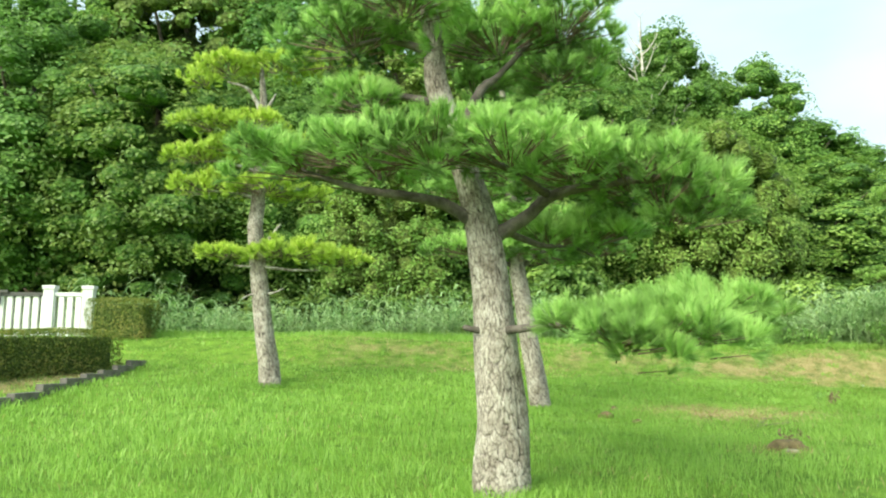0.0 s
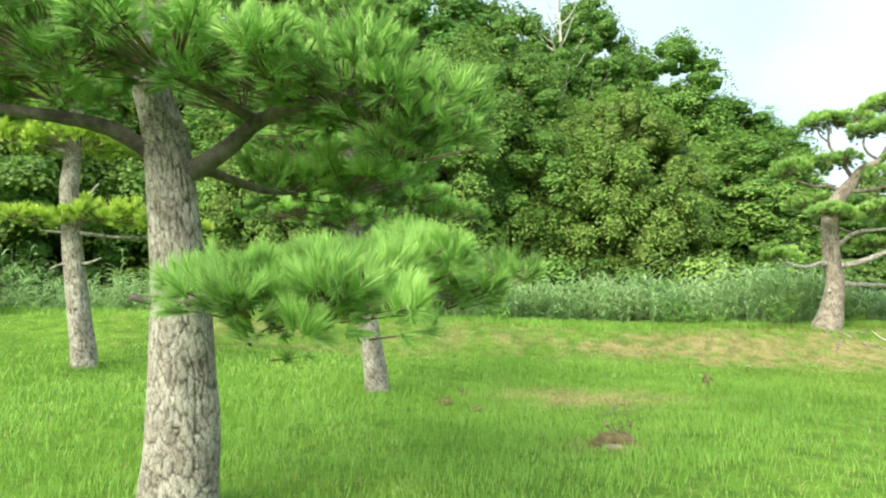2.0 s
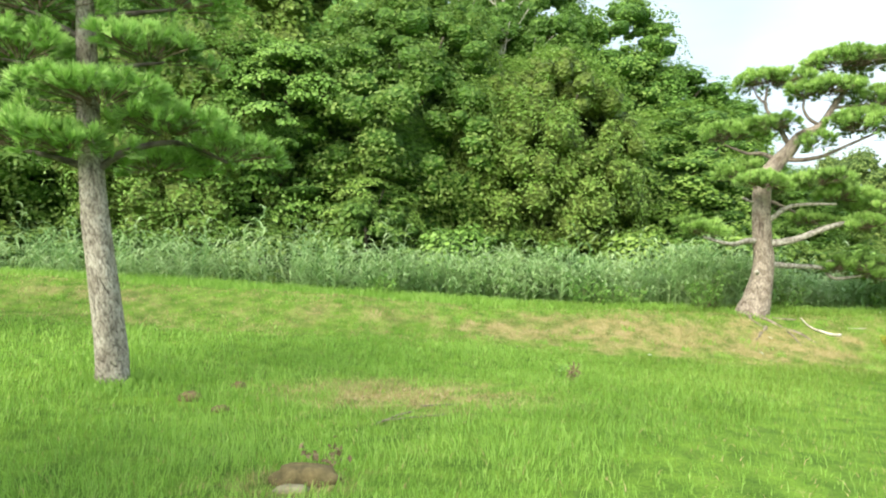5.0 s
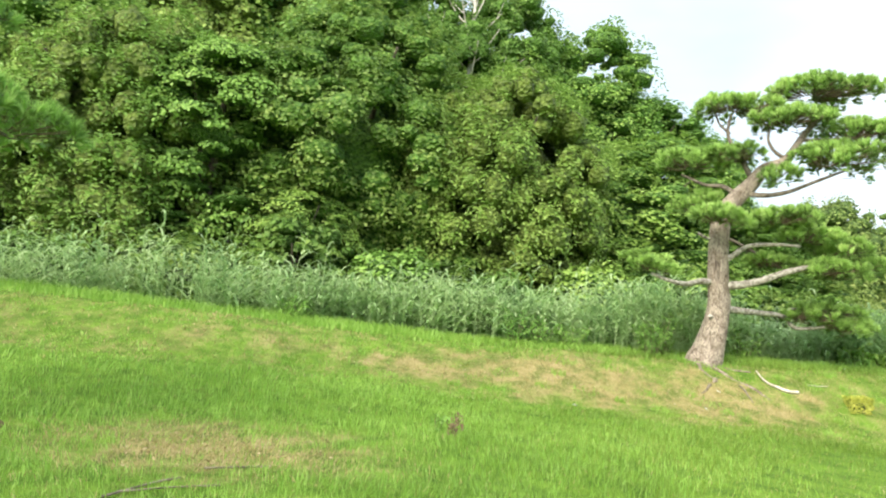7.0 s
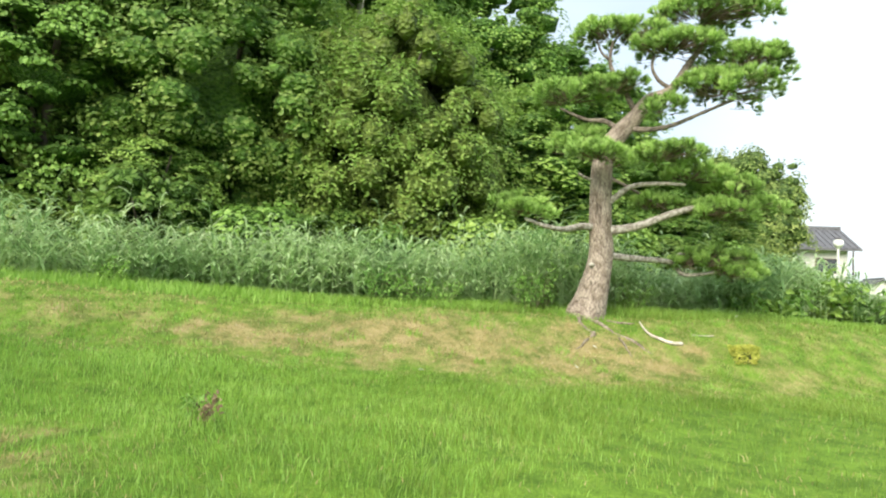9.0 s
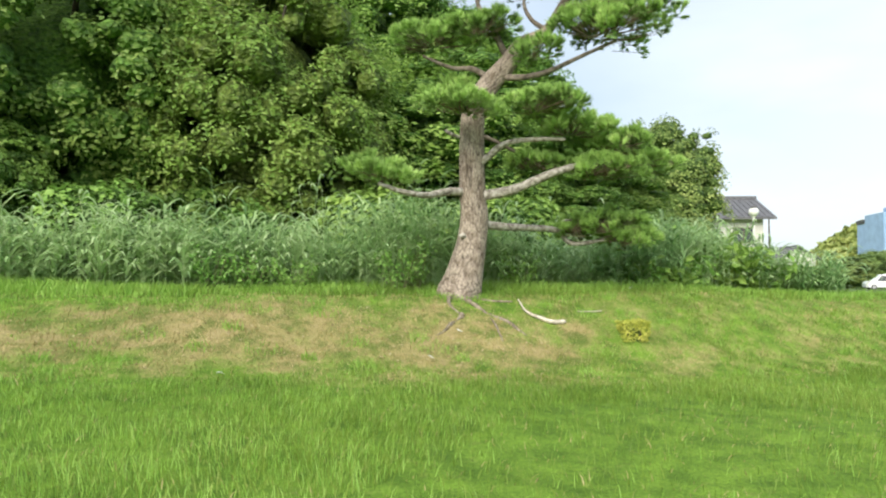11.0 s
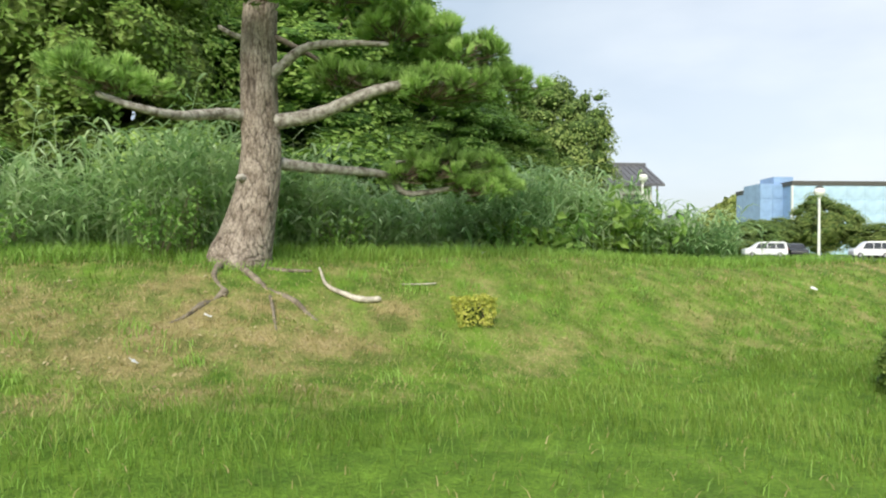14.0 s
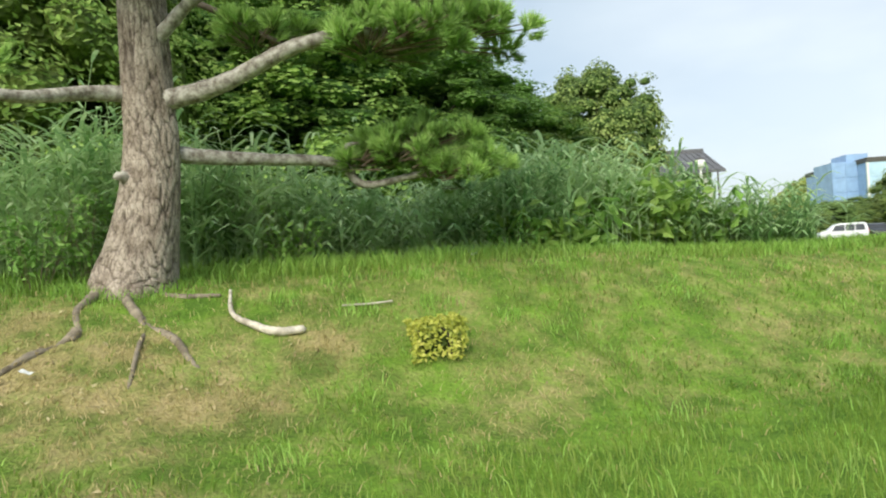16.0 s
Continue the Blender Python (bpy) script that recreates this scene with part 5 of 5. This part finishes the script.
PLASTER = plain("pale_plaster", (0.66, 0.64, 0.6), (0.78, 0.76, 0.72), 1.2, 0.85)
TIMBER = plain("brown_timber", (0.12, 0.085, 0.06), (0.22, 0.16, 0.11), 5, 0.8)


def pane_material(name, tint, rough=0.06, cloud=0.6, deep=0.8):
    m, n, l, b = material(name, rough, 0.0, 0.9)
    wob = noise_node(n, l, cloud, 3)
    r = ramp(n, [(0.3, tuple(deep * c for c in tint)), (0.7, tint)])
    l.new(wob.outputs["Fac"], r.inputs["Fac"])
    l.new(r.outputs["Color"], b.inputs["Base Color"])
    bump(n, l, b, wob.outputs["Fac"], 0.06, 0.3)
    return m


DARK_PANE = pane_material("dark_window_glass", (0.045, 0.05, 0.055))
# The mottled tint paints clouds mirrored in the facade.
CLOUD_TINTED_PANE = pane_material("blue_facade_glass", (0.56, 0.76, 0.94), 0.12, 0.25, 0.62)
BLUE_DEEP = pane_material("deep_blue_facade_glass", (0.3, 0.45, 0.7), 0.15)


def roof_mesh(name, lx, ly, rise, over, mat, thick=0.18):
    """A gabled roof with its ridge along x, thick at the eaves, with rows of ribs."""
    bm = bmesh.new()
    hx, hy = lx / 2 + over, ly / 2 + over
    drop = rise * over / (ly / 2)
    for s in (-1, 1):
        a = [(-hx, s * hy, -drop), (hx, s * hy, -drop), (hx, 0, rise), (-hx, 0, rise)]
        lo = [bm.verts.new(p) for p in a]
        hi = [bm.verts.new((p[0], p[1], p[2] + thick)) for p in a]
        bm.faces.new(lo)
        bm.faces.new(hi)
        for i in range(4):
            bm.faces.new((lo[i], lo[(i + 1) % 4], hi[(i + 1) % 4], hi[i]))
        n = int(2 * hx / 0.45)
        for k in range(n):
            px = -hx + (k + 0.5) * 2 * hx / n
            r = [bm.verts.new(p) for p in ((px - 0.06, s * hy, -drop + thick), (px + 0.06, s * hy, -drop + thick), (px + 0.06, 0, rise + thick), (px - 0.06, 0, rise + thick))]
            q = [bm.verts.new((v.co.x, v.co.y, v.co.z + 0.07)) for v in r]
            bm.faces.new(q)
            for i in range(4):
                bm.faces.new((r[i], r[(i + 1) % 4], q[(i + 1) % 4], q[i]))
    box(bm, -hx, -0.16, rise, hx, 0.16, rise + 0.42, 0.05)
    bmesh.ops.recalc_face_normals(bm, faces=bm.faces)
    return bm


def house(m, lx, ly, storeys, label, seed):
    e = thing("house", m, label, "house", "houses")
    h = 3.1 * storeys
    b = boxed(-lx / 2, -ly / 2, -0.4, lx / 2, ly / 2, h)
    for s in (-1, 1):
        v = [b.verts.new((s * lx / 2, -ly / 2, h)), b.verts.new((s * lx / 2, ly / 2, h)), b.verts.new((s * lx / 2, 0, h + 1.6)), b.verts.new((s * (lx / 2 - 0.2), -ly / 2, h)), b.verts.new((s * (lx / 2 - 0.2), ly / 2, h)), b.verts.new((s * (lx / 2 - 0.2), 0, h + 1.6))]
        b.faces.new(v[:3])
        b.faces.new(v[3:])
        b.faces.new((v[0], v[2], v[5], v[3]))
        b.faces.new((v[1], v[2], v[5], v[4]))
    part("wall", b, PLASTER, e)
    r = part("roof", roof_mesh("roof", lx, ly, 1.7, 0.8, TILE), TILE, e)
    r.location = (0, 0, h)
    for s in range(storeys):
        for k in range(3):
            x = -lx / 2 + lx * (k + 0.5) / 3
            for side in (-1, 1):
                w = part("window", boxed(x - 0.85, side * ly / 2 - 0.05, 3.1 * s + 0.9, x + 0.85, side * ly / 2 + 0.05, 3.1 * s + 2.15, bevel=0.01), TIMBER, e)
                part("pane", boxed(x - 0.76, side * (ly / 2 + 0.025) - 0.03, 3.1 * s + 0.98, x - 0.03, side * (ly / 2 + 0.025) + 0.035, 3.1 * s + 2.07), DARK_PANE, w)
                part("pane", boxed(x + 0.03, side * (ly / 2 + 0.025) - 0.03, 3.1 * s + 0.98, x + 0.76, side * (ly / 2 + 0.025) + 0.035, 3.1 * s + 2.07), DARK_PANE, w)
    if storeys > 1:
        lo = part("lower_roof", roof_mesh("lower_roof", lx + 1.2, ly + 1.6, 0.9, 0.5, TILE, 0.15), TILE, e)
        lo.location = (0, 0, 2.45)
    return e


house(pose(49.3, 58.8, 0.5, 0, 0, -24), 9.5, 8.0, 2, "two-storey house with grey tiled roof and pale walls", 1)
house(pose(87, 85.5, 2.2, 0, 0, 65) @ Matrix.Scale(0.8, 4), 7, 6, 1, "small pale house with a tiled gable roof", 2)
tagged(lump("low_rise", 87, 85.5, 9, 9, 2.6, GROUND, "grassy rise under the small house", "ground", 9), kind="structure")
pk = boxed(58, 34, 0.3, 98, 66, 0.53)
me = bpy.data.meshes.new("car_park")
pk.to_mesh(me)
pk.free()
me.materials.append(ASPHALT)
lot = new("car_park", me)
lot.matrix_world = pose(0, 0, 0.0, 0, 0, 0)
tagged(lot, "grey asphalt car park beyond the lawn", "pavement", kind="structure")

PAINT_WHITE = plain("white_car_paint", (0.76, 0.77, 0.78), (0.8, 0.81, 0.82), 0.6, 0.2, 0.0, 0.6, bumped=0)
PAINT_DARK = plain("dark_car_paint", (0.03, 0.032, 0.035), (0.05, 0.05, 0.055), 0.6, 0.2, 0.0, 0.6, bumped=0)
PAINT_SILVER = plain("silver_car_paint", (0.32, 0.34, 0.36), (0.38, 0.4, 0.42), 0.6, 0.25, 0.4, 0.6, bumped=0)
RUBBER = plain("tyre_rubber", (0.02, 0.02, 0.02), (0.035, 0.035, 0.035), 8, 0.9, bumped=0)
ALLOY = plain("alloy_rim", (0.45, 0.45, 0.46), (0.6, 0.6, 0.61), 5, 0.3, 0.8, bumped=0)
RED_LENS = plain("red_lamp_lens", (0.35, 0.02, 0.02), (0.5, 0.03, 0.02), 5, 0.2, bumped=0)
CLEAR_LENS = plain("headlight_lens", (0.7, 0.72, 0.74), (0.8, 0.82, 0.84), 5, 0.15, bumped=0)
VAN_SIDE = ((-2.4, 0.3), (-2.42, 0.75), (-2.3, 0.98), (-1.55, 1.16), (-0.75, 1.78), (-0.4, 1.88), (1.9, 1.9), (2.25, 1.78), (2.42, 1.1), (2.4, 0.32))
CAR_SIDE = ((-2.1, 0.28), (-2.12, 0.6), (-1.95, 0.8), (-1.05, 0.92), (-0.4, 1.38), (0.0, 1.46), (1.0, 1.46), (1.75, 1.02), (2.05, 0.95), (2.08, 0.3))


def vehicle(name, m, profile, half, paint, label, tall):
    """A parked car: the body is its side view drawn across the width and drawn in towards the roof."""
    e = thing(name, m, label, "car", "parked cars")
    bm = bmesh.new()
    rows = []
    for s in (-1, 1):
        rows.append([bm.verts.new((x, s * half * (1 - 0.16 * max(0, z - tall * 0.52) / (tall * 0.48)), z)) for x, z in profile])
    n = len(profile)
    bm.faces.new(rows[0])
    bm.faces.new(rows[1][::-1])
    for i in range(n):
        bm.faces.new((rows[0][i], rows[1][i], rows[1][(i + 1) % n], rows[0][(i + 1) % n]))
    bmesh.ops.recalc_face_normals(bm, faces=bm.faces)
    bmesh.ops.bevel(bm, geom=bm.edges[:], offset=0.06, segments=2, affect="EDGES", profile=0.5)
    part("body", bm, paint, e)
    lo, hi = tall * 0.56, tall * 0.9
    x0, x1 = profile[4][0] - 0.1, profile[6][0] + 0.15
    span = (x1 - x0) / 3
    for s in (-1, 1):
        for k in range(3):
            a, b = x0 + k * span + 0.05, x0 + (k + 1) * span - 0.04
            w = bmesh.new()
            pts = ((a - (0.42 if k == 0 else 0), lo), (b + (0.08 if k == 2 else 0), lo), (b - (0.05 if k == 2 else 0), hi), (a, hi))
            ring = []
            for off in (0.0, 0.03):
                ring.append([w.verts.new((x, s * (half * (1 - 0.16 * max(0, z - tall * 0.52) / (tall * 0.48)) - 0.015 + off), z)) for x, z in pts])
            w.faces.new(ring[0])
            w.faces.new(ring[1])
            for i in range(4):
                w.faces.new((ring[0][i], ring[0][(i + 1) % 4], ring[1][(i + 1) % 4], ring[1][i]))
            bmesh.ops.recalc_face_normals(w, faces=w.faces)
            part("side_window", w, DARK_PANE, e)
        part("headlight", boxed(profile[2][0] - 0.02, s * half * 0.72 - 0.2, 0.7 * tall * 0.5, profile[2][0] + 0.18, s * half * 0.72 + 0.2, 0.9 * tall * 0.5, bevel=0.03), CLEAR_LENS, e)
        part("tail_light", boxed(profile[-2][0] - 0.1, s * half * 0.85 - 0.09, tall * 0.42, profile[-2][0] + 0.03, s * half * 0.85 + 0.09, tall * 0.62, bevel=0.02), RED_LENS, e)
        for x in (profile[0][0] + 0.85, profile[-1][0] - 0.85):
            t = bmesh.new()
            bmesh.ops.create_cone(t, cap_ends=True, segments=24, radius1=0.33, radius2=0.33, depth=0.22, matrix=pose(x, s * (half - 0.1), 0.33, 90))
            bmesh.ops.bevel(t, geom=[g for g in t.edges if abs(g.verts[0].co.y - g.verts[1].co.y) < 0.01], offset=0.03, segments=2, affect="EDGES")
            wh = part("wheel", t, RUBBER, e)
            r = bmesh.new()
            bmesh.ops.create_cone(r, cap_ends=True, segments=20, radius1=0.2, radius2=0.2, depth=0.24, matrix=pose(x, s * (half - 0.1), 0.33, 90))
            part("rim", r, ALLOY, wh)
    rw = boxed(profile[-2][0] - 0.12, -half * 0.72, tall * 0.6, profile[-2][0] - 0.02, half * 0.72, tall * 0.87, bevel=0.03)
    bmesh.ops.rotate(rw, verts=rw.verts, cent=(profile[-2][0], 0, tall * 0.6), matrix=Matrix.Rotation(radians(-13), 3, "Y"))
    part("rear_window", rw, DARK_PANE, e)
    return e


vehicle("minivan", pose(72.6, 58.9, 0.53, 0, 0, -38) @ Matrix.Scale(0.85, 4), VAN_SIDE, 0.92, PAINT_WHITE, "white minivan parked on the asphalt", 1.9)
vehicle("minivan", pose(79.6, 52.4, 0.53, 0, 0, -38) @ Matrix.Diagonal((0.72, 0.84, 0.9, 1)), VAN_SIDE, 0.86, PAINT_WHITE, "older white van parked on the asphalt", 1.9)
vehicle("hatchback", pose(76.9, 58.6, 0.53, 0, 0, 50), CAR_SIDE, 0.86, PAINT_DARK, "dark hatchback parked beside the white minivan", 1.46)
vehicle("saloon_car", pose(84.6, 52.8, 0.53, 0, 0, 50), CAR_SIDE, 0.86, PAINT_SILVER, "silver saloon car parked among the vans", 1.46)
vehicle("saloon_car", pose(81.9, 53.6, 0.53, 0, 0, 50), CAR_SIDE, 0.86, PAINT_DARK, "dark saloon car parked beside the van", 1.46)

LAMP_WHITE = plain("white_pole_paint", (0.74, 0.74, 0.72), (0.82, 0.82, 0.8), 2, 0.5)
GLOBE = plain("opal_globe", (0.8, 0.8, 0.78), (0.86, 0.86, 0.84), 2, 0.25, bumped=0)


def street_lamp(x, y, z, h):
    e = thing("street_lamp", pose(x, y, z), "white park lamp post with an opal globe", "street lamp", "park lamps")
    part("pole", tube_mesh("pole", [(0, 0, -0.3), (0, 0, h * 0.5), (0, 0, h - 0.5)], [0.1, 0.085, 0.075], LAMP_WHITE, 14, 8), LAMP_WHITE, e)
    part("base_plate", boxed(-0.2, -0.2, -0.05, 0.2, 0.2, 0.06, bevel=0.02), LAMP_WHITE, e)
    b = bmesh.new()
    bmesh.ops.create_uvsphere(b, u_segments=24, v_segments=14, radius=0.36, matrix=Matrix.Translation((0, 0, h - 0.3)))
    g = part("globe", b, GLOBE, e)
    c = bmesh.new()
    bmesh.ops.create_cone(c, cap_ends=True, segments=24, radius1=0.3, radius2=0.16, depth=0.12, matrix=Matrix.Translation((0, 0, h + 0.02)))
    part("cap", c, DARKRAIL, e)
    part("collar", tube_mesh("collar", [(0, 0, h - 0.75), (0, 0, h - 0.68), (0, 0, h - 0.6)], [0.09, 0.14, 0.16], LAMP_WHITE, 14, 6), LAMP_WHITE, e)
    return e


street_lamp(54.7, 40.4, 0.5, 5.0)
street_lamp(46.5, 48.3, 0.5, 6.2)
lying("utility_pole", [(56.3, 57.1), (56.3, 57.1), (56.3, 57.1)], [-0.3, 3.5, 7.0], [0.09, 0.08, 0.07], CONCRETE, "slim grey utility pole beside the house", "pole")


def blue_building():
    e = thing("office_building", pose(145.5, 110, 0.3, 0, 0, -27.5), "low wide office building with bright blue glass facade", "building")
    part("wall", boxed(0, 0.2, -0.5, 62, 30, 15.6), BLUE_DEEP, e)
    part("roof_edge", boxed(-0.2, 0, 15.0, 62.2, 30.2, 16.0, bevel=0.05), DARKRAIL, e)
    me = bpy.data.meshes.new("pane")
    b = boxed(-1.9, 0, 0.03, 1.9, 0.14, 2.97, bevel=0.02)
    b.to_mesh(me)
    b.free()
    me.materials.append(CLOUD_TINTED_PANE)
    for i in range(16):
        for j in range(5):
            part("pane", me, None, e).location = (1.95 + 3.85 * i, 0.12, 0.0 + 3.0 * j)
    part("corner_trim", boxed(-0.3, -0.1, 0, 0.05, 0.4, 15.0), WHITE, e)
    part("mast", tube_mesh("mast", [(24, 6, 15.6), (24, 6, 17), (24, 6, 18.6)], [0.15, 0.14, 0.12], DARKRAIL, 8, 6), DARKRAIL, e)
    t = thing("stair_tower", pose(149.4, 112.9, 0.3, 0, 0, -27.5), "stepped block clad in deep blue glass panels", "building")
    part("wall", boxed(-7.2, 0.2, -0.5, 1.0, 9, 15.8), BLUE_DEEP, t)
    part("upper_block", boxed(-3.8, 1.0, 15.8, 0.5, 8, 17.4), BLUE_DEEP, t)
    pm = bpy.data.meshes.new("pane")
    b = boxed(-1.28, 0, 0.05, 1.28, 0.12, 3.0, bevel=0.02)
    b.to_mesh(pm)
    b.free()
    pm.materials.append(BLUE_DEEP)
    for i in range(3):
        for j in range(5):
            part("pane", pm, None, t).location = (-5.85 + 2.7 * i, 0.06, 0.1 + 3.1 * j)


blue_building()


def far_hill(x, y, lx, ly, h, seed):
    """A wooded ridge on the skyline."""
    rng = np.random.default_rng(seed)
    n = 5000
    a, r = rng.random(n) * 6.283, np.sqrt(rng.random(n))
    px, py = lx * r * np.cos(a), ly * r * np.sin(a)
    pz = h * np.exp(-2.2 * r ** 2) * (0.8 + 0.2 * np.sin(px * 0.05 + seed)) + 3 * rng.random(n) - 3
    nor = unit(rng.normal(size=(n, 3)) + np.array([[-0.3, -0.5, 0.9]]))
    ob = new("far_hill", leaf_mesh("far_hill", np.column_stack([px, py, pz]), nor, 7.0, LEAF_FAR, rng, 0.8))
    ob.location = (x, y, 0)
    return tagged(ob, "distant dark wooded hill on the skyline", "hill", kind="structure")


far_hill(345, 285, 60, 60, 36, 1)
far_hill(560, 240, 160, 80, 30, 2)
